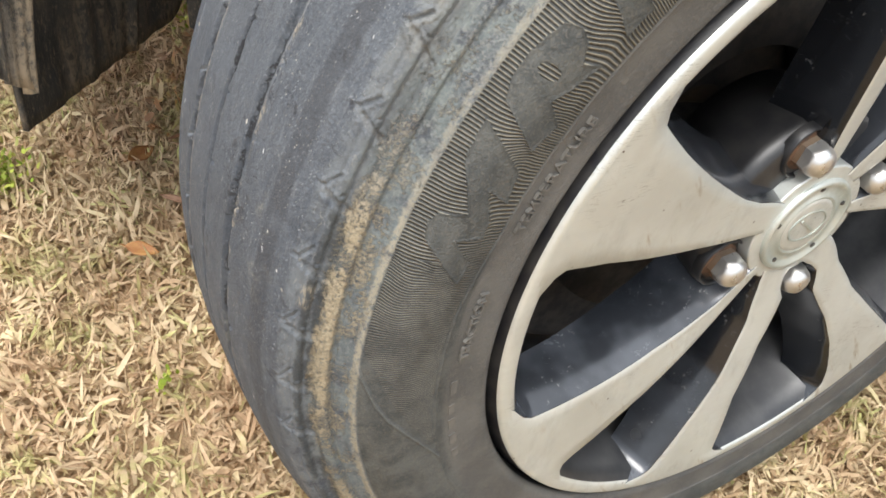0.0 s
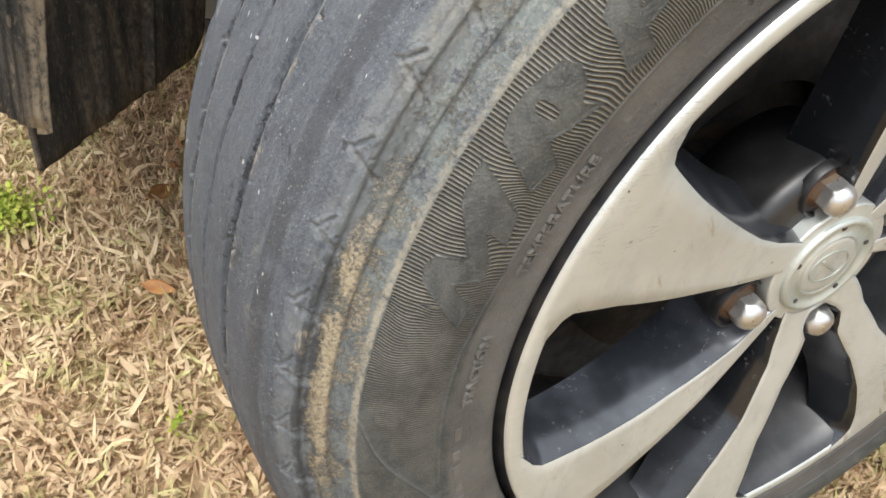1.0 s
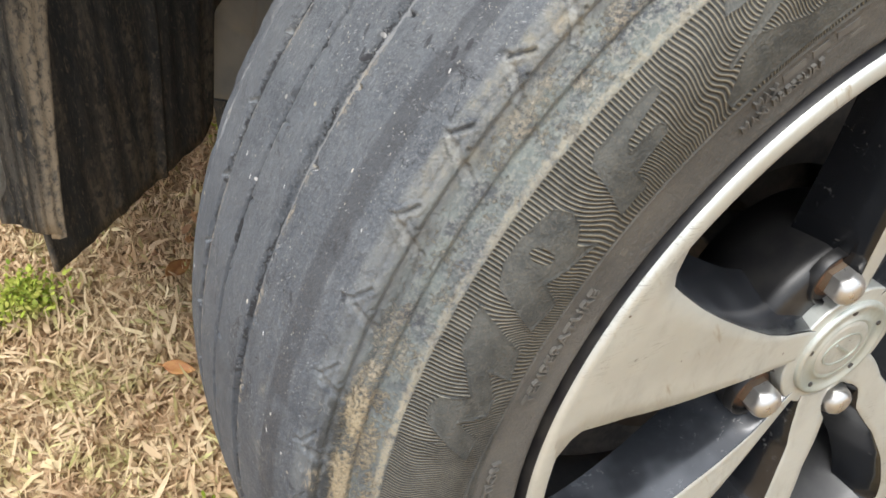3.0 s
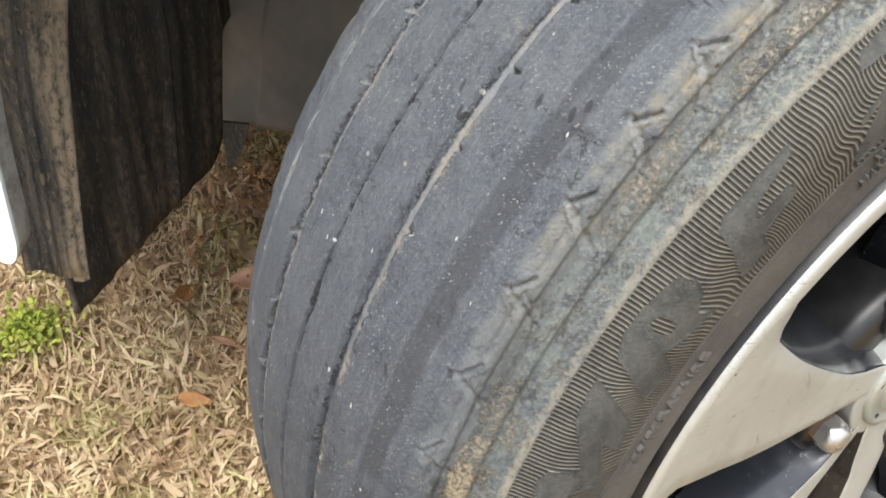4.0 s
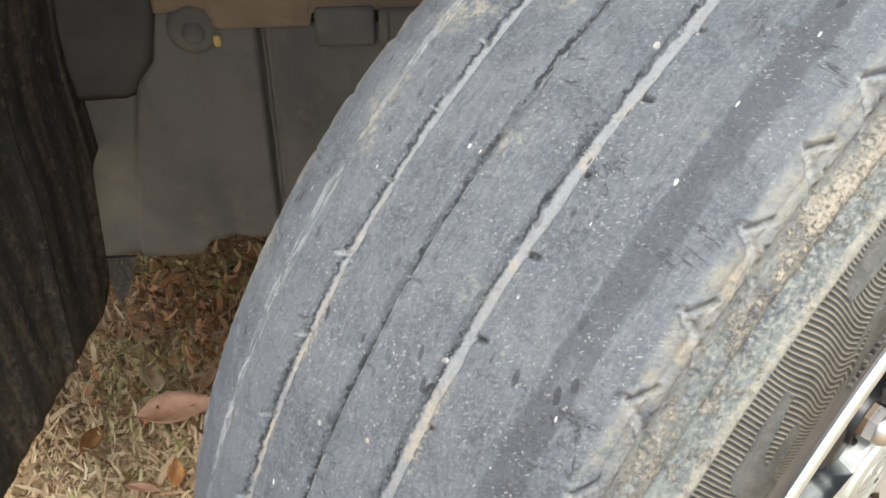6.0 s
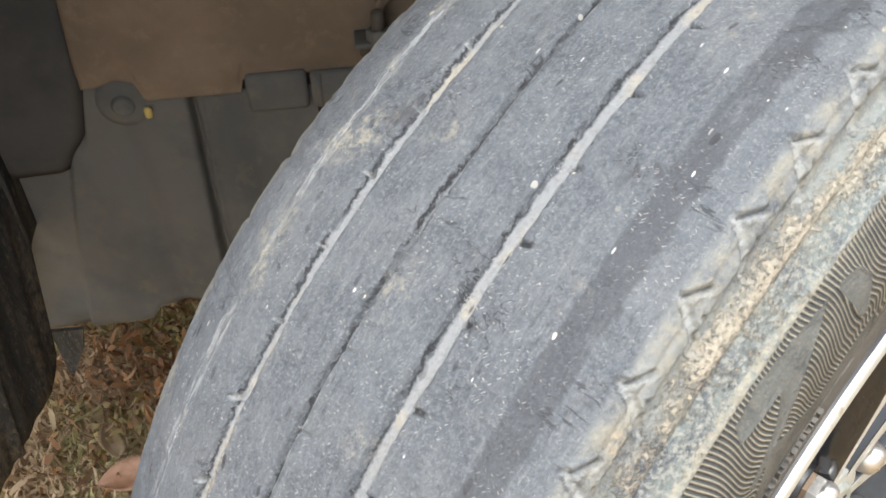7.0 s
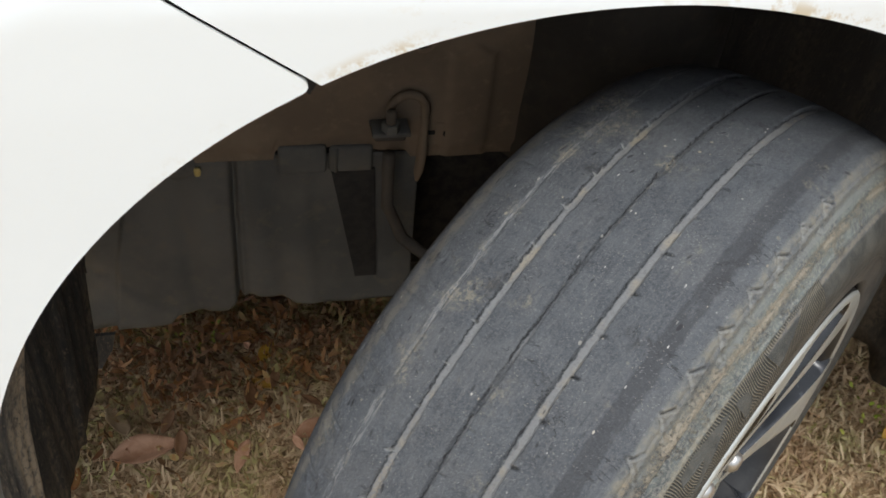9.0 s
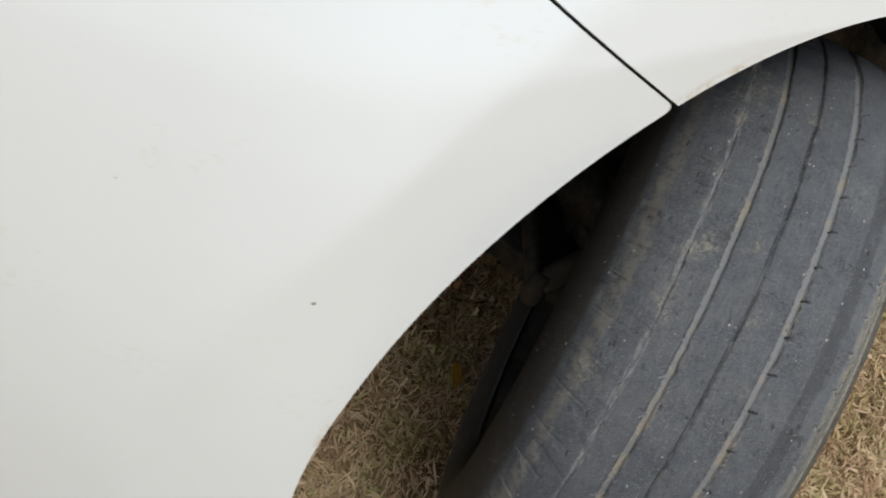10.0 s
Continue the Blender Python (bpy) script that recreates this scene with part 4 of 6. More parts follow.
BARREL = [(0.0268, 0.2150), (0.0225, 0.2166), (0.0180, 0.2184), (0.0120, 0.2190), (0.0050, 0.2190), (0.0040, 0.2100), (-0.010, 0.2080), (-0.080, 0.2020), (-0.150, 0.2060), (-0.165, 0.2150), (-0.172, 0.2190),
          (-0.175, 0.2160), (-0.160, 0.2020), (-0.150, 0.1960), (-0.105, 0.1910), (-0.100, 0.1865), (-0.072, 0.1862), (-0.068, 0.1888), (-0.045, 0.1890), (-0.041, 0.1918), (-0.018, 0.1930), (-0.005, 0.1960), (0.0130, 0.1990), (0.0215, 0.2010), (0.0262, 0.2040), (0.0274, 0.2050)]
part("rim_barrel", lathe_bm(BARREL[:12], 160), RIM_BLACK, wheel, "black painted outer barrel of the rim")
part("inner_barrel", lathe_bm(BARREL[11:], 160), BARREL_DUST, wheel, "dusty inner barrel of the rim")

# each spoke's two edges: radius and degrees from the hub to the rim
SPOKES = [
    ([(0.036, 139.5), (0.050, 144.5), (0.0616, 147.6), (0.0826, 148.6), (0.117, 147.1), (0.145, 146.0), (0.1645, 145.2), (0.2105, 142.8)], [(0.036, 172.0), (0.1, 168.3), (0.17, 165.9), (0.2105, 166.0)]),
    ([(0.036, 221.5), (0.0676, 217.7), (0.0819, 214.5), (0.1126, 208.4), (0.1453, 204.2), (0.178, 200.3), (0.2105, 197.0)], [(0.036, 231.0), (0.1025, 226.6), (0.1537, 221.8), (0.1883, 219.8), (0.2105, 219.8)]),
    ([(0.036, 242.0), (0.050, 250.0), (0.0732, 256.8), (0.1147, 257.0), (0.1579, 252.8), (0.2105, 249.5)], [(0.036, 286.0), (0.042, 276.0), (0.0524, 275.5), (0.0631, 279.5), (0.0978, 271.7), (0.1423, 268.0), (0.2105, 268.7)]),
    ([(0.036, 289.0), (0.040, 296.0), (0.050, 303.5), (0.0587, 305.4), (0.068, 302.5), (0.0743, 300.0), (0.0814, 300.5), (0.1123, 302.5), (0.1478, 302.0), (0.1814, 300.0), (0.2105, 297.0)], [(0.036, 330.0), (0.066, 318.9), (0.1031, 315.8), (0.1482, 316.3), (0.2105, 317.0)]),
    ([(0.036, 355.0), (0.1, 353.0), (0.2105, 346.0)], [(0.036, 370.0), (0.1, 367.0), (0.2105, 366.0)]),
    ([(0.036, 40.0), (0.1, 43.5), (0.2105, 37.0)], [(0.036, 60.0), (0.1, 57.0), (0.2105, 56.0)]),
    ([(0.036, 90.0), (0.1, 92.0), (0.2105, 86.0)], [(0.036, 103.0), (0.0634, 101.2), (0.0969, 100.0), (0.12, 99.4), (0.2105, 99.0)]),
]


def spoke(lower, upper):
    n, across = 40, 6
    bm = bmesh.new()
    rows = []
    for i in range(n):
        t = i / (n - 1)
        r = 0.036 + (0.2105 - 0.036) * t
        lo, hi = (float(np.interp(r, *zip(*edge))) for edge in (lower, upper))
        f = face_at(r)
        fillet = 5.0 * min(1.0, max(0.0, (r - 0.196) / 0.0115)) ** 2  # the corners run out into the lip
        lo, hi = lo - fillet, hi + fillet
        row = []
        depth = 0.046 - 0.016 * t
        out = 0.105 / max(r, 0.05)  # flanks slope away by about the same width all along
        near_flank = [(lo - a * out, -depth * d) for a, d in ((6.0, 1.0), (5.0, 0.80), (3.8, 0.56), (2.4, 0.30), (1.0, 0.10), (0.22, 0.022))]
        far_flank = [(hi + a * out, -depth * d) for a, d in ((0.25, 0.022), (1.0, 0.12), (2.0, 0.36), (3.2, 0.68), (4.5, 1.0))]
        for a, d in near_flank + [(lo, -0.0002)] + [(lo + (hi - lo) * q / across, 0.0) for q in range(1, across)] + [(hi, -0.0002)] + far_flank:
            row.append(bm.verts.new((r * math.cos(radians(a)), -(f + d), r * math.sin(radians(a)))))
        rows.append(row)
    for a, b in zip(rows, rows[1:]):
        for k in range(len(a) - 1):
            q = bm.faces.new((a[k], a[k + 1], b[k + 1], b[k]))
            q.material_index = 0 if 6 <= k < len(a) - 6 else 1
    me = bpy.data.meshes.new("spoke")
    bmesh.ops.recalc_face_normals(bm, faces=bm.faces)
    bm.to_mesh(me)
    bm.free()
    me.polygons.foreach_set("use_smooth", [True] * len(me.polygons))
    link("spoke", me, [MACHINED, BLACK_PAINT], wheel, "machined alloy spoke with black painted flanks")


for s in SPOKES:
    spoke(*s)

NUT_ANGLES, NUT_RADIUS = (21, 109, 201, 289), 0.0535


def flat_plate(name, outline, holes, thick, material, label, ax):
    """A plate across the wheel's axis with round holes through it."""
    curve = bpy.data.curves.new(name, "CURVE")
    curve.dimensions, curve.fill_mode, curve.extrude, curve.bevel_depth, curve.bevel_resolution = "2D", "BOTH", thick / 2, 0.0012, 2
    for ring in [outline] + holes:
        s = curve.splines.new("POLY")
        s.points.add(len(ring) - 1)
        for p, (x, y) in zip(s.points, ring):
            p.co = (x, y, 0, 1)
        s.use_cyclic_u = True
    holder = new(name, curve)
    me = bpy.data.meshes.new_from_object(holder.evaluated_get(bpy.context.evaluated_depsgraph_get()))
    bpy.data.objects.remove(holder)
    me.transform(Matrix.Translation((0, -ax, 0)) @ pose(0, 0, 0, 90))
    me.polygons.foreach_set("use_smooth", [False] * len(me.polygons))
    return link(name, me, material, wheel, label)


def ring_points(cx, cy, r, n):
    return [(cx + r * math.cos(2 * math.pi * k / n), cy + r * math.sin(2 * math.pi * k / n)) for k in range(n)]


nut_spots = [(NUT_RADIUS * math.cos(radians(a)), NUT_RADIUS * math.sin(radians(a))) for a in NUT_ANGLES]
flat_plate("hub_plate", ring_points(0, 0, 0.0395, 72), [], 0.010, MACHINED, "machined hub face between the nuts", 0.0062)
part("hub_block", lathe_bm([(0.0035, 0.0), (0.0035, 0.062), (0.0010, 0.066), (-0.006, 0.068), (-0.030, 0.066), (-0.055, 0.062), (-0.055, 0.0)], 64), HUB_BLACK, wheel, "black hub behind the nut pockets")
part("centre_cap", lathe_bm([(0.006, 0.0325), (0.0130, 0.0324), (0.0145, 0.0319), (0.0151, 0.0308), (0.0151, 0.0297), (0.0145, 0.0285), (0.0136, 0.0270), (0.0133, 0.0250), (0.0135, 0.0216), (0.0143, 0.0210), (0.0143, 0.0200), (0.0138, 0.0194), (0.0138, 0.0)], 72), CAP_METAL, wheel, "dull corroded round centre cap with a plain ring")
part("cap_disc", lathe_bm([(0.0136, 0.0192), (0.0141, 0.0186), (0.0143, 0.0160), (0.0144, 0.0)], 56), CAP_DISC, wheel, "scratched silver disc of the cap")
for k in range(5):
    a = radians(20 + 72 * k)
    part("cap_pit", lathe_bm([(0.0, 0.0), (0.0, 0.0017), (-0.002, 0.0020)], 10), DARK_STEEL, wheel, "dark corroded pit in the cap", pose(0.0268 * math.cos(a), -0.0142, 0.0268 * math.sin(a)))


def emblem():
    bm = bmesh.new()
    for k in range(28):
        a = 2 * math.pi * k / 28
        b = 2 * math.pi * (k + 1) / 28
        vs = []
        for q in (a, b):
            for rr in (1.0, 0.92):
                for up in (0.0138, 0.0149):
                    vs.append(bm.verts.new((0.0150 * rr * math.cos(q), -up, 0.0108 * rr * math.sin(q))))
        bmesh.ops.convex_hull(bm, input=vs)
    bmesh.ops.create_cube(bm, size=1.0, matrix=Matrix.Translation((0, -0.0146, 0)) @ pose(0, 0, 0, 0, -50, 0) @ Matrix.Diagonal((0.0016, 0.0010, 0.017, 1)))
    part("cap_emblem", bm, CAP_METAL, wheel, "plain oval emblem of the cap", smooth=False)


emblem()


def lug_nut(x, z, twist):
    bm = bmesh.new()
    rings = [(0.000, 0.0112, 24), (0.0022, 0.0108, 24), (0.0028, 0.0092, 6), (0.0060, 0.0092, 6), (0.0102, 0.0092, 6), (0.0110, 0.0086, 24), (0.0136, 0.0080, 24), (0.0158, 0.0063, 24), (0.0169, 0.0036, 24), (0.0172, 0.0002, 24)]
    loops = []
    for up, rad, n in rings:
        loop = []
        for k in range(24):
            a = 2 * math.pi * k / 24
            rr = rad
            if n == 6:
                rr = rad * math.cos(math.pi / 6) / math.cos(((a + math.pi / 6) % (math.pi / 3)) - math.pi / 6)
            loop.append(bm.verts.new((rr * math.cos(a), -up, rr * math.sin(a))))
        loops.append(loop)
    for a, b in zip(loops, loops[1:]):
        for k in range(24):
            f = bm.faces.new((a[k], a[(k + 1) % 24], b[(k + 1) % 24], b[k]))
            f.material_index = 1 if a is loops[0] or a is loops[1] else 2 if a is loops[2] else 0
            f.smooth = a is not loops[2] and a is not loops[3]
    me = bpy.data.meshes.new("lug_nut")
    bmesh.ops.recalc_face_normals(bm, faces=bm.faces)
    bm.to_mesh(me)
    bm.free()
    link("lug_nut", me, [NUT_METAL, RUST, NUT_RUSTY], wheel, "domed steel wheel nut, rusty at its foot", pose(x, -0.0012, z, 0, twist, 0) @ Matrix.Scale(1.12, 4))
    # no pocket is cut: a dark raised ring stands in for its shade
    part("nut_pocket", lathe_bm([(0.000, 0.0172), (0.0058, 0.0166), (0.0066, 0.0160), (0.0058, 0.0150), (0.000, 0.0142)], 36), HUB_BLACK, wheel, "dark raised ring standing in for the nut pocket's shade", pose(x, 0, z))


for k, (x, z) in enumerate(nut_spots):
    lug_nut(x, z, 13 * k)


# brake behind the spokes
part("brake_disc", lathe_bm([(-0.060, 0.075), (-0.060, 0.128), (-0.072, 0.130), (-0.084, 0.128), (-0.084, 0.075)], 72, True), DARK_STEEL, wheel, "dark brake disc")
# unseen shield, made wide to keep the barrel dark from within
part("dust_shield", lathe_bm([(-0.092, 0.030), (-0.092, 0.180), (-0.088, 0.182), (-0.096, 0.182), (-0.096, 0.030)], 60), DARK_STEEL, wheel, "dark brake dust shield, widened to keep the barrel dark")


def caliper():
    bm = box_bm((0.060, 0.075, 0.105), 0.010, (0.125, 0.075, 0.045))
    part("brake_caliper", bm, DARK_STEEL, wheel, "dark cast brake caliper")


caliper()
# -- wheel arch and body panels --
ARCH_X, ARCH_Z, ARCH_A, ARCH_B, ARCH_N = -0.1068, 0.3780, 0.3849, 0.3575, 2.086
CENTRE_Y = 0.880  # the car's middle plane


REAR_A, REAR_N = 0.467, 1.8  # the arch runs out longer behind the wheel


def arch_reach(c, sn):
    """From the arch's centre to its lip, in the direction (c, sn)."""
    a, n = (REAR_A, REAR_N) if c > 0 else (ARCH_A, ARCH_N)
    return (abs(c / a) ** n + abs(sn / ARCH_B) ** n + 1e-9) ** (-1 / n)


def arch_point(deg, grow=0.0):
    """The lip of the wheel arch (x, z) at an angle: 0 to the rear, 90 up, 180 to the front; past 180 it drops straight."""
    if deg > 180:
        return ARCH_X - ARCH_A - grow, ARCH_Z - 0.01 * (deg - 180)
    c, sn = math.cos(radians(deg)), math.sin(radians(deg))
    k = arch_reach(c, sn) + grow
    return ARCH_X + k * c, ARCH_Z + k * sn


def arch_distance(x, z):
    dx, dz = x - ARCH_X, max(z - ARCH_Z, 0.0)
    d = math.hypot(dx, dz) or 1e-6
    return d - arch_reach(dx / d, dz / d)


def side_y(x, z):
    """The body's outer skin: leans in above the arch, wraps round to the nose, and turns in at a crease round the arch."""
    y = -0.0168 + 0.0402 * (min(max(z, 0.25), 0.69) - 0.31) / 0.38 + 0.13 * max(0.0, z - 0.69) + 0.14 * max(0.0, z - 0.735)
    ahead = max(0.0, -x - 0.46)
    y += 3.0 * min(ahead, 0.10) ** 1.9 + 0.7 * max(0.0, ahead - 0.10) + 0.9 * max(0.0, ahead - 0.10) ** 2
    y += 0.05 * max(0.0, x - 0.1) ** 2
    over = max(0.0, arch_distance(x, z) - 0.095)
    return y + 0.20 * (math.sqrt(over * over + 0.000025) - 0.005)


GAP_ANGLE, GAP_LEAN, LOW_ANGLE = 119.3, 147.3, 186.4


def side_panel(name, angles, leans, reach, label, thick=0.0022, lip=0.020, starts=None):
    """A sheet that runs out from the arch's lip, with a return flange at the lip."""
    n, m = len(angles), 110
    verts, faces = [], []
    for deg, lean, far, start in zip(angles, leans, reach, starts or [0.0] * n):
        x0, z0 = arch_point(deg)
        c, s = math.cos(radians(lean)), math.sin(radians(lean))
        x0, z0, far = x0 + c * start, z0 + s * start, far - start
        y0 = side_y(x0, z0)
        rx, rz = ARCH_X - x0, min(ARCH_Z - z0, 0.0)
        q = math.hypot(rx, rz)
        rx, rz = rx / q, rz / q
        # flange first, then the rounded lip, then the skin
        verts.append((x0 - rx * 0.002, y0 + lip, z0 - rz * 0.002))
        verts.append((x0 + rx * 0.0003, y0 + 0.005, z0 + rz * 0.0003))
        verts.append((x0 + rx * 0.0002, y0 + 0.0016, z0 + rz * 0.0002))
        for k in range(m):
            t = (k / (m - 1)) ** 1.5
            x, z = x0 + c * far * t, z0 + s * far * t
            verts.append((x, side_y(x, z), z))
    cols = m + 3
    faces = grid_faces(n, cols)
    me = mesh_of(name, verts, faces)
    near = np.zeros((n, cols), np.float32)
    near[:, :3] = 1.0
    near[:, 3:] = np.clip(1 - np.array([(k / (m - 1)) ** 1.5 for k in range(m)])[None] * np.array(reach)[:, None] / 0.014, 0, 1)
    me.attributes.new("lip", "FLOAT", "POINT").data.foreach_set("value", near.ravel())
    back = np.zeros((n, cols), np.float32)
    back[:, :2] = 1.0
    me.attributes.new("flange", "FLOAT", "POINT").data.foreach_set("value", back.ravel())
    ob = link(name, me, PAINT, car, label)
    solid = ob.modifiers.new("sheet", "SOLIDIFY")
    solid.thickness, solid.offset = thick, 1.0
    split = ob.modifiers.new("crisp_edges", "EDGE_SPLIT")
    split.split_angle = radians(50)
    return ob


def reach_to_box(deg, lean, x_lo, x_hi, z_lo, z_hi):
    x, z = arch_point(deg)
    c, s = math.cos(radians(lean)), math.sin(radians(lean))
    best = 9.0
    if c < -1e-6:
        best = min(best, (x_lo - x) / c)
    if c > 1e-6:
        best = min(best, (x_hi - x) / c)
    if s > 1e-6:
        best = min(best, (z_hi - z) / s)
    if s < -1e-6:
        best = min(best, (z_lo - z) / s)
    return max(best, 0.01)


def body_panels():
    n = 40
    angles = [LOW_ANGLE + (GAP_ANGLE + 0.17 - LOW_ANGLE) * k / (n - 1) for k in range(n)]
    leans = [180.0 + (GAP_LEAN - 180.0) * (k / (n - 1)) ** 1.2 for k in range(n)]
    # the corner at the seam is rounded
    starts, corner = [0.0] * n, 0.010
    for k in range(8):
        u = 1 - (k + 1) / 8
        angles.insert(n - 1 + k, GAP_ANGLE + 0.17 + 1.5 * u * u)
        leans.insert(n - 1 + k, GAP_LEAN + 0.8 * u * u)
        starts.insert(n - 1 + k, corner * (1 - u) ** 2)
    del angles[-1], leans[-1], starts[-1]
    for k in range(6):  # and so is the lower one
        u = 1 - k / 6
        angles.insert(1 + k, LOW_ANGLE - 2.2 * (1 - u) ** 2)
        leans.insert(1 + k, 180.0)
        starts.insert(1 + k, 0.015 * u ** 2)
    starts[0] = 0.015
    del angles[0], leans[0], starts[0]
    reach = [reach_to_box(a, l, -0.86, 0.8, 0.2, 0.98) for a, l in zip(angles, leans)]
    side_panel("front_bumper", angles, leans, reach, "white painted front bumper with stains along the arch", starts=starts)
    n = 70
    angles = [GAP_ANGLE - 0.17 + (9.0 - GAP_ANGLE + 0.17) * k / (n - 1) for k in range(n)]
    leans = [GAP_LEAN + (0.0 - GAP_LEAN) * (k / (n - 1)) ** 0.8 for k in range(n)]
    reach = [reach_to_box(a, l, -0.70, 0.70, 0.2, 0.90) for a, l in zip(angles, leans)]
    side_panel("front_fender", angles, leans, reach, "white painted front fender with rusty arch lip")
    # dark backing behind the seam between the two
    verts = []
    for k in range(16):
        t = k / 15
        x0, z0 = arch_point(GAP_ANGLE)
        x, z = x0 + math.cos(radians(GAP_LEAN)) * 0.5 * t, z0 + math.sin(radians(GAP_LEAN)) * 0.5 * t
        for d in (-0.008, 0.008):
            xx, zz = x + d * math.sin(radians(GAP_LEAN)), z - d * math.cos(radians(GAP_LEAN))
            verts.append((xx, side_y(xx, zz) + 0.0045, zz))
    ob = link("seam_backing", mesh_of("seam_backing", verts, grid_faces(16, 2)), SEAM, car, "black seam between bumper and fender")
    ob.modifiers.new("sheet", "SOLIDIFY").thickness = 0.001


body_panels()


def bonnet():
    """Unseen bonnet and nose, added to block light above and in front; the far side mirrors the near one."""
    verts = []
    rows, cols = 18, 20
    for i in range(rows):
        x = -0.92 + 1.62 * i / (rows - 1)
        for j in range(cols):
            t = j / (cols - 1)
            xx = min(max(x, -0.66), 0.70)
            zz = 0.90 if x > -0.45 else 0.90 - 0.35 * (-x - 0.45)
            edge = side_y(xx, zz) + 0.006
            y = edge + (2 * CENTRE_Y - 2 * edge) * t
            crown = 0.10 * math.sin(math.pi * t) ** 0.6 + 0.05 * float(smoothstep((x + 0.9) / 1.4)) - 0.12 * max(0.0, -x - 0.6) * math.sin(math.pi * t)
            verts.append((x - 0.10 * math.sin(math.pi * t) * float(smoothstep((-x - 0.4) / 0.5)), y, zz + crown))
    ob = link("bonnet", mesh_of("bonnet", verts, grid_faces(rows, cols)), PAINT, car, "white painted bonnet, unseen, added to keep light out")
    ob.modifiers.new("sheet", "SOLIDIFY").thickness = 0.003
    bm = bmesh.new()
    for x, y, z in [(-0.84, 0.42, 0.30), (-0.84, 0.42, 0.74), (-0.84, 1.34, 0.30), (-0.84, 1.34, 0.74), (-1.0, 0.6, 0.32), (-1.0, 0.6, 0.70), (-1.0, 1.16, 0.32), (-1.0, 1.16, 0.70)]:
        bm.verts.new((x, y, z))
    bmesh.ops.convex_hull(bm, input=bm.verts[:])
    bmesh.ops.bevel(bm, geom=bm.edges[:], offset=0.03, segments=3, profile=0.5, affect="EDGES")
    part("bumper_nose", bm, PAINT, car, "white middle of the front bumper, unseen, added to shape light")
    bm = box_bm((1.55, 0.10, 0.62), 0.03, (-0.07, 2 * CENTRE_Y - 0.10, 0.60))
    part("far_fender", bm, PAINT, car, "white far-side body, unseen, added to keep light out")


bonnet()


def sill_and_door():
    # door, underbody and engine are unseen, added to keep light out below
    verts, cols = [], 14
    for i in range(12):
        x = 0.705 + 1.0 * i / 11
        for j in range(cols):
            z = 0.22 + 0.70 * j / (cols - 1)
            verts.append((x, side_y(min(x, 0.7), max(z, 0.31)) + 0.006 - (0.01 if z < 0.3 else 0), z))
    ob = link("front_door", mesh_of("front_door", verts, grid_faces(12, cols)), PAINT, car, "white painted front door, unseen, added to close the car")
    ob.modifiers.new("sheet", "SOLIDIFY").thickness = 0.003
    part("underbody", box_bm((1.20, 1.50, 0.10), 0.02, (1.10, CENTRE_Y, 0.30)), DARK_STEEL, car, "dark underbody, unseen, added to block light")
    part("engine", box_bm((0.62, 0.80, 0.42), 0.04, (-0.10, CENTRE_Y + 0.02, 0.52)), DARK_STEEL, car, "dark block for the unseen engine, added to block light")


sill_and_door()
# closing pieces, added to block light and hide the lit grass behind
part("undertray", box_bm((1.15, 1.00, 0.03), 0.008, (0.08, CENTRE_Y + 0.03, 0.215)), DARK_STEEL, car, "dark undertray below the engine, unseen, added to block light")
part("wheel_house_wall", box_bm((0.34, 0.02, 0.62), 0.006, (0.225, 0.372, 0.52)), BARREL_LINER, car, "dark inner wall added to close off the wheel house")
part("subframe", box_bm((0.36, 0.06, 0.20), 0.012, (-0.02, 0.44, 0.30)), DARK_STEEL, car, "dark block added as backing behind the wheel house")
part("crossmember", box_bm((0.62, 0.03, 0.30), 0.01, (0.10, 0.50, 0.26)), DARK_STEEL, car, "dark wall added behind the wheel house to hide lit grass")


def arch_liner():
    """The barrel of the liner over the wheel, muddy black plastic."""
    verts, ys = [], 12
    angles = [3 + k * 3 for k in range(50)]
    for a in angles:
        for j in range(ys):
            t = j / (ys - 1)
            x, z = arch_point(a, 0.012 + 0.014 * math.sin(t * math.pi) + 0.006 * (1 if j % 4 == 2 else 0))
            x0, z0 = arch_point(a)
            verts.append((x, side_y(x0, z0) + 0.012 + (0.345 - side_y(x0, z0) - 0.012) * t, z))
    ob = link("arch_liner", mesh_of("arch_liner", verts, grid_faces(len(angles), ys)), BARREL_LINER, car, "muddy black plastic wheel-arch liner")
    ob.modifiers.new("sheet", "SOLIDIFY").thickness = 0.003
    # rear apron under the liner
    verts, rows, cols = [], 14, 24
    for i in range(rows):
        for j in range(cols):
            z = 0.52 - 0.345 * i / (rows - 1)
            y = 0.016 + 0.324 * j / (cols - 1)
            x = ARCH_X + REAR_A * max(0.0, 1 - (max(z - ARCH_Z, 0) / ARCH_B) ** REAR_N) ** (1 / REAR_N)
            verts.append((x + 0.002 + 0.006 * math.sin(j * 0.9) + 0.004 * math.sin(i * 1.7 + j), y, z + 0.006 * math.sin(j * 1.3) * (i == rows - 1) + 0.055 * max(0.0, 1 - j / 6) ** 2 * (i / (rows - 1)) ** 2))
    ob = link("rear_apron", mesh_of("rear_apron", verts, grid_faces(rows, cols)), MUD_APRON, car, "mud-caked rear apron of the wheel arch")
    ob.modifiers.new("sheet", "SOLIDIFY").thickness = 0.004


arch_liner()


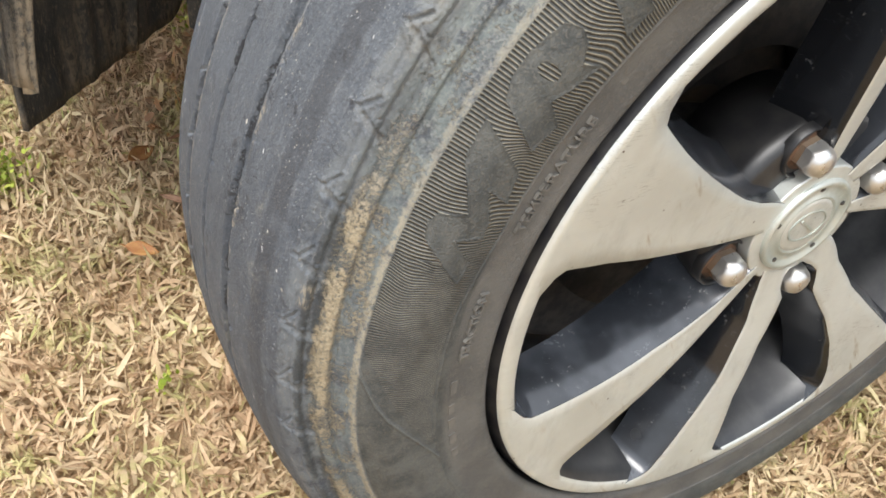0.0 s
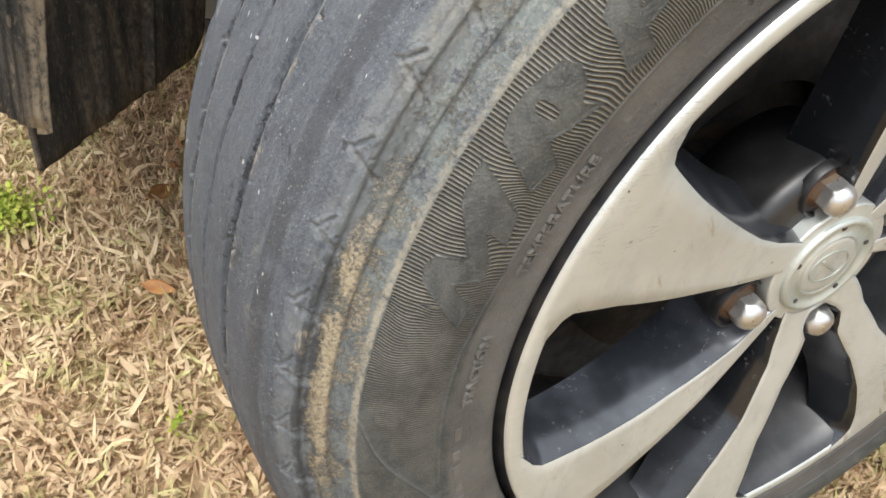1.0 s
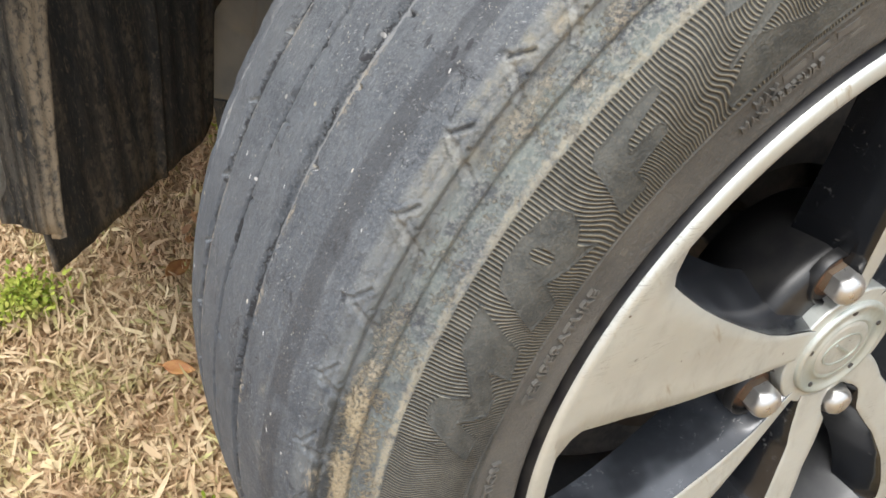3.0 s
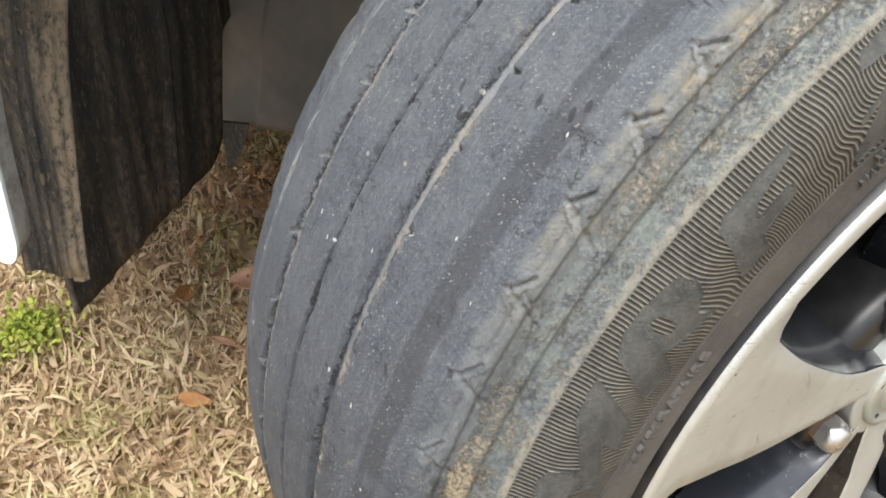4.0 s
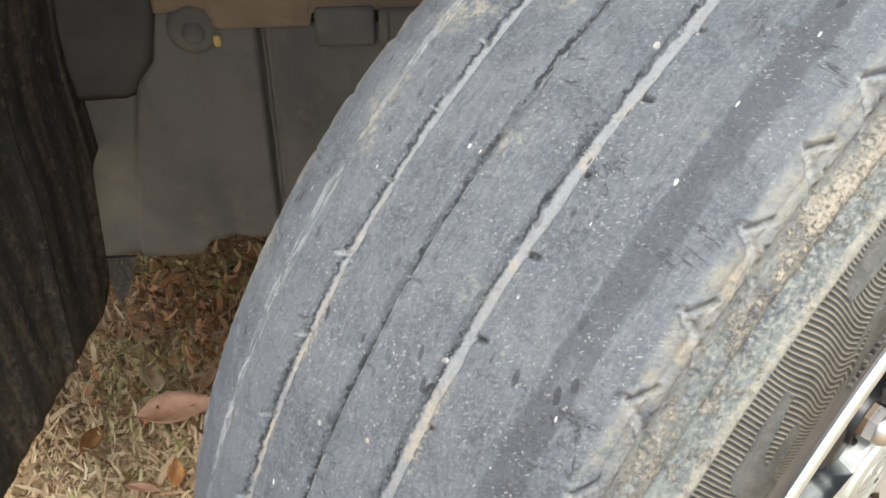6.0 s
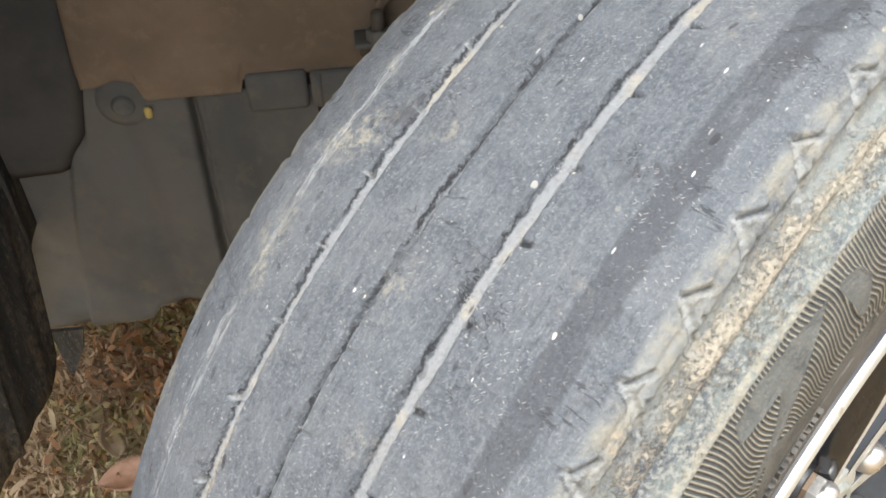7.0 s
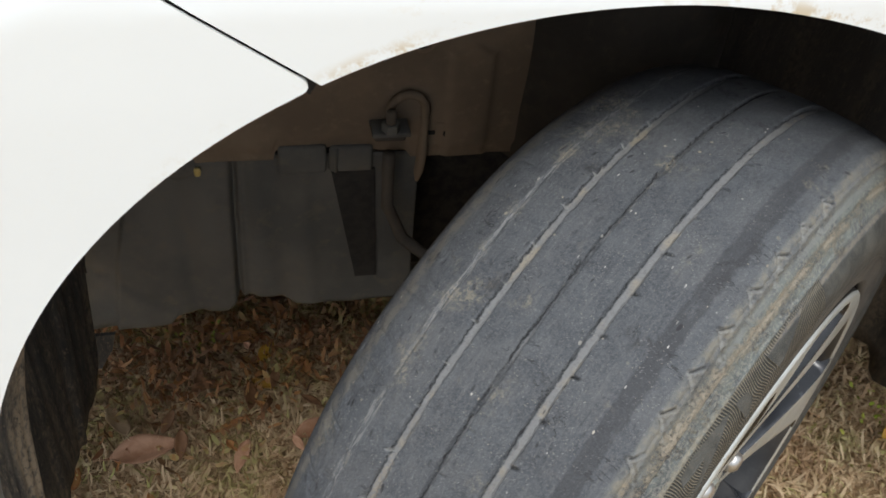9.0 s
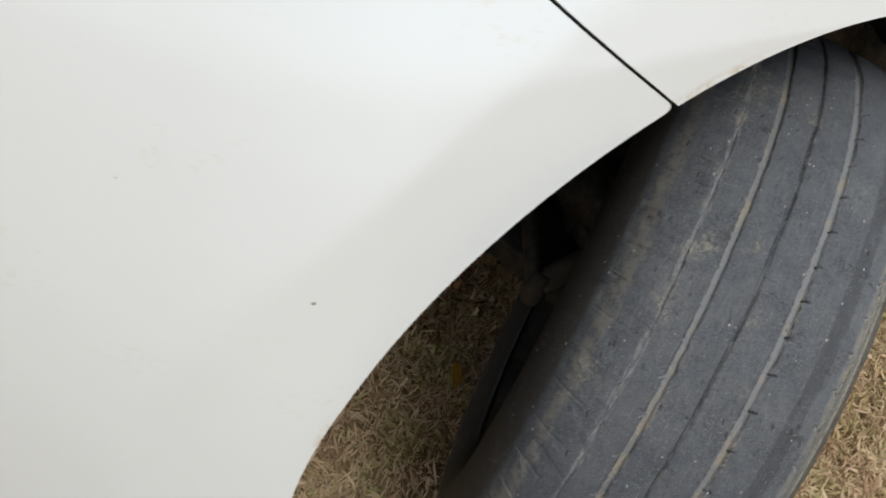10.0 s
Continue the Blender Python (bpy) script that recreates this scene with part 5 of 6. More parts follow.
def front_liner():
    """The front wall of the arch: an outer fluted strip behind the bumper's lip, and a wider apron that hangs lower."""
    def edge_x(z):
        return ARCH_X - ARCH_A * max(0.0, 1 - (max(z - ARCH_Z, 0) / ARCH_B) ** ARCH_N) ** (1 / ARCH_N)

    verts, rows, cols = [], 40, 48
    for i in range(rows):
        for j in range(cols):
            t = j / (cols - 1)
            low = 0.300 - 0.042 * t
            z = low + (0.68 - low) * i / (rows - 1)
            x0 = edge_x(z)
            y = side_y(x0, max(z, 0.29)) + 0.016 + (0.042 + min(0.036, 0.2 * max(0.0, z - 0.26))) * t
            flute = 0.0009 * math.sin(t * 9) + 0.0004 * math.sin(t * 41 + z * 9)
            rolled = 0.010 * float(smoothstep((t - 0.93) / 0.07))  # the edge turns back
            verts.append((x0 - 0.006 + 0.012 * t + flute - rolled, y, z + 0.002 * math.sin(t * 9) * (i == 0)))
    me = mesh_of("liner_strip", verts, grid_faces(rows, cols))
    me.attributes.new("edge", "FLOAT", "POINT").data.foreach_set("value", [j / (cols - 1) for i in range(rows) for j in range(cols)])
    ob = link("liner_strip", me, STRIP, car, "fluted black plastic strip streaked with brown mud")
    ob.modifiers.new("sheet", "SOLIDIFY").thickness = 0.004
    # the liner goes on round the corner, behind the shield and the rail's end
    verts = []
    for i in range(16):
        z = 0.30 + 0.46 * i / 15
        for j in range(14):
            t = j / 13
            verts.append((edge_x(z) + 0.006 - 0.02 * t * (1 - t) + 0.16 * float(smoothstep((t - 0.30) / 0.70)), 0.330 + 0.046 * float(smoothstep(t / 0.45)), z))
    ob = link("liner_corner", mesh_of("liner_corner", verts, grid_faces(16, 14)), LINER, car, "black plastic corner of the wheel-arch liner")
    ob.modifiers.new("sheet", "SOLIDIFY").thickness = 0.003
    bm = bmesh.new()
    for y in (0.334, 0.338):
        for x, z in ((-0.502, 0.205), (-0.474, 0.205), (-0.480, 0.182), (-0.496, 0.152), (-0.500, 0.154)):
            bm.verts.new((x, y, z))
    bmesh.ops.convex_hull(bm, input=bm.verts[:])
    part("apron_tab", bm, LINER, car, "tapered black tab below the apron", smooth=False)
    verts, rows, cols = [], 40, 80
    for i in range(rows):
        s = i / (rows - 1)
        for j in range(cols):
            t = j / (cols - 1)
            low = 0.221 - 0.026 * t + 0.014 * float(smoothstep((t - 0.93) / 0.07))
            z = low + (0.69 - low) * s
            y = 0.048 + (0.250 + min(0.050, 0.37 * max(0.0, z - 0.20))) * t
            x = edge_x(z) - 0.014 + 0.018 * t
            rib = sum(deep * math.exp(-((t - at) / wide) ** 2) for at, wide, deep in ((0.14, 0.05, 0.0012), (0.34, 0.04, 0.0015), (0.60, 0.016, 0.005), (0.67, 0.02, 0.002), (0.85, 0.04, 0.002)))
            verts.append((x + rib + 0.0006 * math.sin(t * 70 + z * 11), y, z))
    ob = link("liner_apron", mesh_of("liner_apron", verts, grid_faces(rows, cols)), LINER, car, "ribbed black plastic apron hanging behind the bumper")
    ob.modifiers.new("sheet", "SOLIDIFY").thickness = 0.004


front_liner()


SHIELD_Y, RAIL_Y = 0.357, 0.352


def inner_wall():
    """The inner side of the wheel well: a fluted grey shield below, the muddy rail above, the strut tower and small fittings."""
    low_x, low_z = zip((-0.52, 0.184), (-0.470, 0.186), (-0.419, 0.190), (-0.411, 0.201), (-0.357, 0.207), (-0.343, 0.221), (-0.300, 0.219), (-0.285, 0.206), (-0.160, 0.204))
    step_z, step_x = zip((0.18, -0.475), (0.278, -0.461), (0.347, -0.446), (0.362, -0.442), (0.380, -0.426), (0.43, -0.415))
    verts, rows, cols = [], 40, 240
    for i in range(rows):
        sv = i / (rows - 1)
        for j in range(cols):
            x = -0.520 + 0.360 * j / (cols - 1)
            low = float(np.interp(x, low_x, low_z)) + 0.0012 * math.sin(x * 90)
            top = 0.408 + 0.022 * float(smoothstep((-0.400 - x) / 0.01))
            z = low + (top - low) * sv
            y = SHIELD_Y
            y += 0.007 * float(smoothstep((float(np.interp(z, step_z, step_x)) - x) / 0.003))  # the panel to the front sits deeper
            seam = -0.3405 - 0.02 * (0.40 - z)
            y += 0.014 * math.exp(-((x - seam) / 0.0028) ** 2)
            y += 0.005 * math.exp(-((x - seam - 0.010) / 0.007) ** 2)
            for at, wide, deep in ((-0.392, 0.010, 0.005), (-0.362, 0.012, -0.002), (-0.300, 0.012, 0.004), (-0.272, 0.010, -0.003)):  # pressed flutes
                y += deep * math.exp(-((x - at - 0.05 * (0.3 - z)) / wide) ** 2)
            y += 0.003 * math.exp(-(((x + 0.440) * 0.8 + (z - 0.235)) / 0.004) ** 2) * float(smoothstep((-0.395 - x) / 0.02))  # a slanting press line
            verts.append((x, y, z))
    ob = link("splash_shield", mesh_of("splash_shield", verts, grid_faces(rows, cols)), SHIELD, car, "dusty grey plastic splash shield with pressed folds")
    ob.modifiers.new("sheet", "SOLIDIFY").thickness = 0.003
    # the black liner laps over the shield's upper front corner
    lap_z, lap_x = zip((0.352, -0.4470), (0.364, -0.4440), (0.382, -0.4280), (0.43, -0.4165), (0.52, -0.4090), (0.58, -0.4050))
    verts, rows, cols = [], 30, 16
    for i in range(rows):
        z = 0.352 + 0.228 * i / (rows - 1)
        right = float(np.interp(z, lap_z, lap_x))
        for j in range(cols):
            t = j / (cols - 1)
            verts.append((right - 0.115 * t, SHIELD_Y - 0.0035 - 0.018 * t * t + 0.006 * float(smoothstep((0.05 - t) / 0.05)) + 0.006 * float(smoothstep((0.360 - z) / 0.008)), z))
    ob = link("liner_lap", mesh_of("liner_lap", verts, grid_faces(rows, cols)), LAP, car, "black plastic liner lapping over the shield")
    ob.modifiers.new("sheet", "SOLIDIFY").thickness = 0.003
    # flanges, screw and boss of the shield
    part("shield_tab", lathe_bm([(-0.0012, 0.0), (-0.0012, 0.015), (-0.0020, 0.019), (-0.005, 0.021)], 32), SHIELD, car, "rounded grey tab of the shield", pose(-0.391, SHIELD_Y - 0.003, 0.407))
    part("shield_screw", lathe_bm([(0.0000, 0.0), (0.0002, 0.0045), (0.0014, 0.0060), (0.0004, 0.0076), (-0.002, 0.0090)], 24), SHIELD, car, "round dusty screw", pose(-0.391, SHIELD_Y - 0.004, 0.405))
    for name, x, z, sx, sz in (("shield_flange", -0.2745, 0.4075, 0.046, 0.032), ("shield_flange", -0.228, 0.4065, 0.042, 0.030)):
        part(name, box_bm((sx, 0.008, sz), 0.0035, (x, SHIELD_Y - 0.004, z)), SHIELD, car, "grey flange of the shield")
    part("flange_rib", tube_bm([(-0.243, SHIELD_Y - 0.0070, 0.393), (-0.2425, SHIELD_Y - 0.0070, 0.420)], 0.0024), SHIELD, car, "raised rib of the flange")
    part("amber_clip", box_bm((0.0062, 0.006, 0.0095), 0.0025, (-0.3725, RAIL_Y - 0.002, 0.4005)), AMBER, car, "small yellow plastic clip")
    part("shield_boss", lathe_bm([(-0.0020, 0.0), (-0.0020, 0.006), (-0.0028, 0.010), (-0.005, 0.013)], 28), SHIELD, car, "round pressed boss of the shield", pose(-0.474, SHIELD_Y + 0.006, 0.283))
    # the recess is a dark wedge plate, its shade put into the colour
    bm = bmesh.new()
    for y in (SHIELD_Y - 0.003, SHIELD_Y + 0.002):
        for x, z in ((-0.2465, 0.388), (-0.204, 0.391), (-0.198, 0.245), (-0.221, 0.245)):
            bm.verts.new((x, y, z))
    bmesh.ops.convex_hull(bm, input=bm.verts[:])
    part("shield_recess", bm, GAP_SHADE, car, "dark plate painted as the shaded gap beside the shield", smooth=False)
    # rail: a long box with a swage line, a tongue over the shield and a drain hole
    verts, rows, cols = [], 130, 150
    for i in range(rows):
        sv = i / (rows - 1)
        for j in range(cols):
            t = j / (cols - 1)
            left = -0.4165 + 0.01 * sv
            x = left + (0.01 - left) * t
            low = 0.424 + 0.004 * math.exp(-((x + 0.391) / 0.008) ** 2) - 0.016 * float(smoothstep((x + 0.379) / 0.006)) + 0.011 * float(smoothstep((x + 0.302) / 0.003)) - 0.004 * float(smoothstep((x + 0.22) / 0.02))
            low -= 0.008 * float(smoothstep((x + 0.176) / 0.006))
            z = low + (0.66 - low) * sv
            y = RAIL_Y - 0.003 * float(smoothstep((sv - 0.02) / 0.05)) + 0.0025 * math.sin(x * 16 + sv * 3) + 0.0012 * math.sin(x * 47 - sv * 11)
            y += 0.007 * math.exp(-((z - 0.522 - 0.03 * (x + 0.4)) / 0.0018) ** 2) * float(smoothstep((-0.285 - x) / 0.03))  # a pressed crease
            y -= 0.003 * float(smoothstep((x + 0.142) / 0.006) * smoothstep((-0.095 - x) / 0.006) * smoothstep((0.528 + 0.004 * math.sin(x * 200) - z) / 0.005))
            verts.append((x, y, z))
    ob = link("chassis_rail", mesh_of("chassis_rail", verts, grid_faces(rows, cols)), RAIL, car, "mud-brown steel chassis rail")
    ob.modifiers.new("sheet", "SOLIDIFY").thickness = 0.02
    part("rail_hole", lathe_bm([(-0.002, 0.0150), (0.0012, 0.0115), (0.0020, 0.0090), (0.001, 0.0078), (-0.006, 0.0074)], 28), RAIL, car, "pressed rim round the rail's drain hole", pose(-0.167, RAIL_Y - 0.005, 0.535))
    # no hole is cut: a black disc stands for the shade inside
    part("rail_plug", lathe_bm([(0.0022, 0.0078), (0.0022, 0.0)], 24), SEAM, car, "flat black disc painted as the drain hole's shade", pose(-0.1685, RAIL_Y - 0.005, 0.536))
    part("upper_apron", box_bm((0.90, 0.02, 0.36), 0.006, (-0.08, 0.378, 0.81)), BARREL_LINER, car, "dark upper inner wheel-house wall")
    part("strut_tower", lathe_bm([(0.0, 0.0), (0.0, 0.125), (0.12, 0.122), (0.44, 0.112)], 48), TOWER, car, "dark strut tower wall", pose(0.030, 0.425, 0.40, -90))
    # bracket with a stud, a hook loop and the hose below
    part("hose_bracket", box_bm((0.030, 0.020, 0.010), 0.002, (-0.1945, 0.341, 0.4440)), PART_GREY, car, "small dusty hose bracket")
    part("bracket_foot", box_bm((0.036, 0.026, 0.0045), 0.0015, (-0.1945, 0.336, 0.4510)), SHIELD, car, "muddy foot of the bracket")
    part("bracket_nut", lathe_bm([(0.0, 0.0), (0.0, 0.0090), (0.0075, 0.0090), (0.0085, 0.0080), (0.0085, 0.0)], 6), SHIELD, car, "dusty hexagon nut on the bracket", pose(-0.1947, 0.330, 0.453, -90), False)
    part("bracket_stud", lathe_bm([(0.0, 0.0), (0.0, 0.0048), (0.018, 0.0048), (0.0195, 0.0036), (0.0195, 0.0)], 14), PART_GREY, car, "threaded stud of the bracket", pose(-0.1947, 0.330, 0.455, -90))
    loop = [(-0.1938, 0.340, 0.450), (-0.1938, 0.341, 0.460)]
    for k in range(17):
        a = radians(180 - 180 * k / 16)
        loop.append((-0.1774 + 0.0164 * math.cos(a), 0.341, 0.467 + 0.0165 * math.sin(a)))
    loop += [(-0.1610, 0.341, 0.440), (-0.1615, 0.340, 0.415), (-0.1635, 0.339, 0.398), (-0.1650, 0.338, 0.386)]
    part("hook_loop", tube_bm(loop, [0.0042] * (len(loop) - 3) + [0.0052, 0.0050, 0.0018]), RAIL, car, "muddy bent metal hook")
    part("brake_hose", tube_bm([(-0.1945, 0.334, 0.424), (-0.1945, 0.334, 0.40), (-0.194, 0.331, 0.362), (-0.180, 0.315, 0.332), (-0.158, 0.305, 0.316), (-0.136, 0.285, 0.322), (-0.124, 0.262, 0.360), (-0.120, 0.258, 0.380)], 0.0062), PART_GREY, car, "dusty rubber brake hose")
    part("rail_tab", box_bm((0.028, 0.005, 0.026), 0.0024, (-0.136, 0.347, 0.436)), RAIL, car, "rounded tab welded on the rail")
    # hole and slot are black pieces, in place of their inner shade
    part("tab_hole", lathe_bm([(0.0, 0.0), (0.0, 0.0035), (-0.002, 0.0035)], 16), SEAM, car, "small dark disc painted as the tab's shaded hole", pose(-0.138, 0.3441, 0.436))
    part("rail_slot", box_bm((0.012, 0.003, 0.005), 0.001, (-0.1545, 0.3465, 0.437)), SEAM, car, "dark block painted as the rail's shaded slot")


inner_wall()


def suspension():
    part("strut", tube_bm([(0.030, 0.235, 0.30), (0.045, 0.28, 0.38), (0.062, 0.325, 0.45)], 0.026, 20), DARK_STEEL, car, "dark suspension strut")
    part("steering_knuckle", tube_bm([(0.02, 0.150, 0.22), (0.015, 0.165, 0.30), (0.025, 0.205, 0.36)], [0.024, 0.036, 0.026], 16), PART_GREY, car, "dusty cast steering knuckle")
    part("tie_rod", tube_bm([(-0.098, 0.162, 0.262), (-0.04, 0.27, 0.28), (0.06, 0.46, 0.31)], 0.011), DARK_STEEL, car, "dark steering tie rod")
    part("hose_union", tube_bm([(-0.123, 0.262, 0.366), (-0.122, 0.259, 0.376), (-0.120, 0.256, 0.388), (-0.119, 0.253, 0.402)], [0.0065, 0.0085, 0.0085, 0.0060], 6), PART_GREY, car, "brown dusty union of the brake hose")
    part("anti_roll_link", tube_bm([(-0.066, 0.270, 0.330), (-0.083, 0.270, 0.420)], 0.009), PART_GREY, car, "thin upright anti-roll link")
    part("tie_rod_end", tube_bm([(-0.100, 0.160, 0.245), (-0.100, 0.160, 0.262), (-0.098, 0.162, 0.285)], [0.011, 0.014, 0.009], 14), PART_GREY, car, "dusty tie rod end")
    part("steering_arm", tube_bm([(-0.098, 0.161, 0.270), (-0.05, 0.160, 0.290), (0.01, 0.160, 0.300)], [0.013, 0.014, 0.017], 12), PART_GREY, car, "dusty steering arm")
    # unseen lower arm, added to fill the dark place behind the wheel
    bm = bmesh.new()
    arm = [(-0.012, 0.150), (0.045, 0.150), (0.120, 0.330), (0.230, 0.430), (0.230, 0.500), (0.080, 0.470), (-0.020, 0.480), (-0.150, 0.520), (-0.165, 0.460), (-0.085, 0.350)]
    top = [bm.verts.new((x, y, 0.205 + 0.05 * (y - 0.15))) for x, y in arm]
    low = [bm.verts.new((x, y, 0.170 + 0.05 * (y - 0.15))) for x, y in arm]
    bm.faces.new(top)
    bm.faces.new(low[::-1])
    for k in range(len(arm)):
        q = (k + 1) % len(arm)
        bm.faces.new((top[k], low[k], low[q], top[q]))
    bmesh.ops.bevel(bm, geom=bm.edges[:], offset=0.006, segments=2, profile=0.5, affect="EDGES")
    part("lower_arm", bm, DARK_STEEL, car, "dark plate added as an unseen lower suspension arm")
    part("ball_joint", tube_bm([(0.015, 0.165, 0.170), (0.015, 0.165, 0.235)], [0.022, 0.014], 14), PART_GREY, car, "dusty ball joint")
    part("drive_shaft", tube_bm([(0.01, 0.16, 0.315), (0.01, 0.24, 0.32), (0.0, 0.30, 0.325), (0.0, 0.60, 0.33)], [0.03, 0.042, 0.016, 0.014], 18), DARK_STEEL, car, "dark drive shaft with its boot")


suspension()

# ---- ground ----
def ground():
    xs = np.concatenate([[-300, -60, -15, -5], np.linspace(-2.0, 2.0, 90), [5, 15, 60, 300]])
    ys = np.concatenate([[-300, -60, -15, -5], np.linspace(-1.5, 2.5, 90), [6, 15, 60, 300]])
    X, Y = np.meshgrid(xs, ys, indexing="ij")
    near = (np.abs(X) < 2.1) & (Y > -1.6) & (Y < 2.6)
    Z = -0.006 + near * (0.004 * ripple(1, X, Y, 16, 3, 14) + 0.003 * ripple(2, X, Y, 20, 15, 60))
    verts = np.stack([X, Y, Z], -1).reshape(-1, 3)
    me = mesh_of("ground", verts.tolist(), grid_faces(len(xs), len(ys)))
    tagged(link("ground", me, SOIL), "dry thatch and soil under a mown lawn", "ground", kind="structure")


ground()


def blades(name, spots, lengths, widths, lift, material, label, category, seed, curl=0.5):
    """Many thin bent blades in one mesh: four pairs of points to each."""
    rng = np.random.default_rng(seed)
    n = len(spots)
    yaw = rng.uniform(0, 2 * math.pi, n)
    pitch = np.radians(rng.uniform(*lift, n))
    bend = rng.normal(0, curl, n)
    side = rng.normal(0, 0.5, n)
    steps = 3
    verts = np.zeros((n, steps + 1, 2, 3))
    pos = np.stack([spots[:, 0], spots[:, 1], spots[:, 2]], 1)
    roll = rng.uniform(-0.9, 0.9, n)
    for k in range(steps + 1):
        t = k / steps
        wide = widths * (0.16 + 1.0 * math.sin(math.pi * min(1.0, 0.12 + 0.88 * t)) ** 0.8) * 0.5
        sx, sy = -np.sin(yaw), np.cos(yaw)
        for q, sign in enumerate((-1, 1)):
            verts[:, k, q] = pos + sign * wide[:, None] * np.stack([sx * np.cos(roll), sy * np.cos(roll), np.sin(roll)], 1)
        step = lengths / steps
        pos = pos + step[:, None] * np.stack([np.cos(yaw) * np.cos(pitch), np.sin(yaw) * np.cos(pitch), np.sin(pitch)], 1)
        pos[:, 2] = np.maximum(pos[:, 2], 0.002)
        pitch = pitch - bend * 0.5 - 0.12
        yaw = yaw + side * 0.3
    co = verts.reshape(-1, 3)
    base = (np.arange(n) * (steps + 1) * 2)[:, None]
    quads = np.array([[2 * k, 2 * k + 1, 2 * k + 3, 2 * k + 2] for k in range(steps)]).reshape(-1)
    loops = (base + quads[None]).ravel()
    me = bpy.data.meshes.new(name)
    me.vertices.add(len(co))
    me.vertices.foreach_set("co", co.ravel())
    me.loops.add(len(loops))
    me.loops.foreach_set("vertex_index", loops)
    me.polygons.add(n * steps)
    me.polygons.foreach_set("loop_start", np.arange(n * steps) * 4)
    me.polygons.foreach_set("use_smooth", np.ones(n * steps, bool))
    me.update(calc_edges=True)
    ob = link(name, me, material)
    return tagged(ob, label, category, kind="stuff")


def lawn():
    rng = np.random.default_rng(11)
    n = 260000
    x, y = rng.uniform(-1.25, 1.0, n), rng.uniform(-0.45, 1.30, n)
    keep = ripple(4, x, y, 20, 6, 30) + rng.uniform(-1.6, 1.6, n) > -1.1
    fade = 1.25 - np.hypot((x + 0.12) / 1.12, (y - 0.42) / 0.87) + 0.10 * ripple(6, x, y, 12, 3, 12)
    keep &= rng.uniform(0, 1, n) < np.clip(fade * 4, 0, 1)
    x, y = x[keep], y[keep]
    n = len(x)
    tufts = np.clip(0.5 + 0.5 * ripple(7, x, y, 24, 25, 90), 0, 1)
    spots = np.stack([x, y, rng.uniform(-0.005, 0.005, n) + 0.009 * tufts], 1)
    blades("dry_grass", spots, rng.uniform(0.010, 0.036, n), rng.gamma(2.0, 0.00075, n) + 0.0010, (-15, 48), GRASS, "matted dry straw-coloured lawn grass", "grass", 12, 1.7)
    n = 26000
    d = rng.uniform(0, 1, n) ** 0.5
    a = rng.uniform(0, 2 * math.pi, n)
    x, y = 3.4 * d * np.cos(a) - 0.1, 3.0 * d * np.sin(a) + 0.4
    keep = np.hypot((x + 0.12) / 1.12, (y - 0.42) / 0.87) > 1.0
    spots = np.stack([x[keep], y[keep], rng.uniform(-0.004, 0.01, keep.sum())], 1)
    blades("sparse_dry_grass", spots, rng.uniform(0.02, 0.05, len(spots)), rng.uniform(0.003, 0.007, len(spots)), (0, 60), GRASS, "dry lawn grass further off", "grass", 13)


lawn()


def weed(x, y, count, spread, seed, label):
    """A low tuft of small green leaves."""
    rng = np.random.default_rng(seed)
    spots = np.stack([rng.normal(0, spread, count), rng.normal(0, spread, count), rng.uniform(0.006, 0.034, count)], 1)
    ob = blades("green_weed", spots, rng.uniform(0.004, 0.009, count), rng.uniform(0.0026, 0.0050, count), (0, 70), GREEN, label, "weed", seed, 0.8)
    ob.matrix_basis = pose(x, y, 0.004)
    return ob


weed(-0.676, 0.208, 560, 0.018, 21, "small bright green weed in dry grass")
weed(-0.712, 0.178, 380, 0.019, 22, "small bright green weed in dry grass")
weed(-0.406, 0.004, 16, 0.004, 23, "tiny green weed in dry grass")
weed(-0.415, 0.485, 50, 0.022, 24, "dark green weed under the car")
weed(-0.615, 0.56, 70, 0.022, 26, "green weed under the car's front")
weed(0.47, 0.25, 60, 0.03, 25, "green weed behind the tyre")


def fallen_leaf(x, y, z, size, turn, tilt, material, label, seed):
    """A dry curled leaf with a stalk."""
    rng = random.Random(seed)
    bm = bmesh.new()
    rows, cols = 13, 7
    grid = []
    curl, cup = rng.uniform(0.5, 1.4), rng.uniform(0.25, 0.6)
    for i in range(rows):
        t = i / (rows - 1)
        half = 0.24 * size * math.sin(math.pi * min(1.0, t * 0.97 + 0.015)) ** 0.8 * (1.15 - 0.45 * t)
        row = []
        for j in range(cols):
            s = 2 * j / (cols - 1) - 1
            zz = cup * abs(s) ** 1.6 * half + 0.10 * size * curl * (t - 0.45) ** 2 * 2 + 0.012 * size * math.sin(9 * t + 5 * s)
            row.append(bm.verts.new(((t - 0.5) * size, s * half, zz)))
        grid.append(row)
    for a, b in zip(grid, grid[1:]):
        for k in range(cols - 1):
            bm.faces.new((a[k], a[k + 1], b[k + 1], b[k]))
    stalk = [bm.verts.new(p) for p in [(-0.5 * size, 0.001, 0.02 * size), (-0.5 * size, -0.001, 0.02 * size), (-0.72 * size, 0.0, 0.06 * size)]]
    bm.faces.new(stalk)
    ob = part("fallen_leaf", bm, material, None, label, pose(x, y, z, tilt, tilt * 0.4, turn))
    ob.modifiers.new("thickness", "SOLIDIFY").thickness = 0.0005
    return tagged(ob, category="leaf", group="fallen leaves")


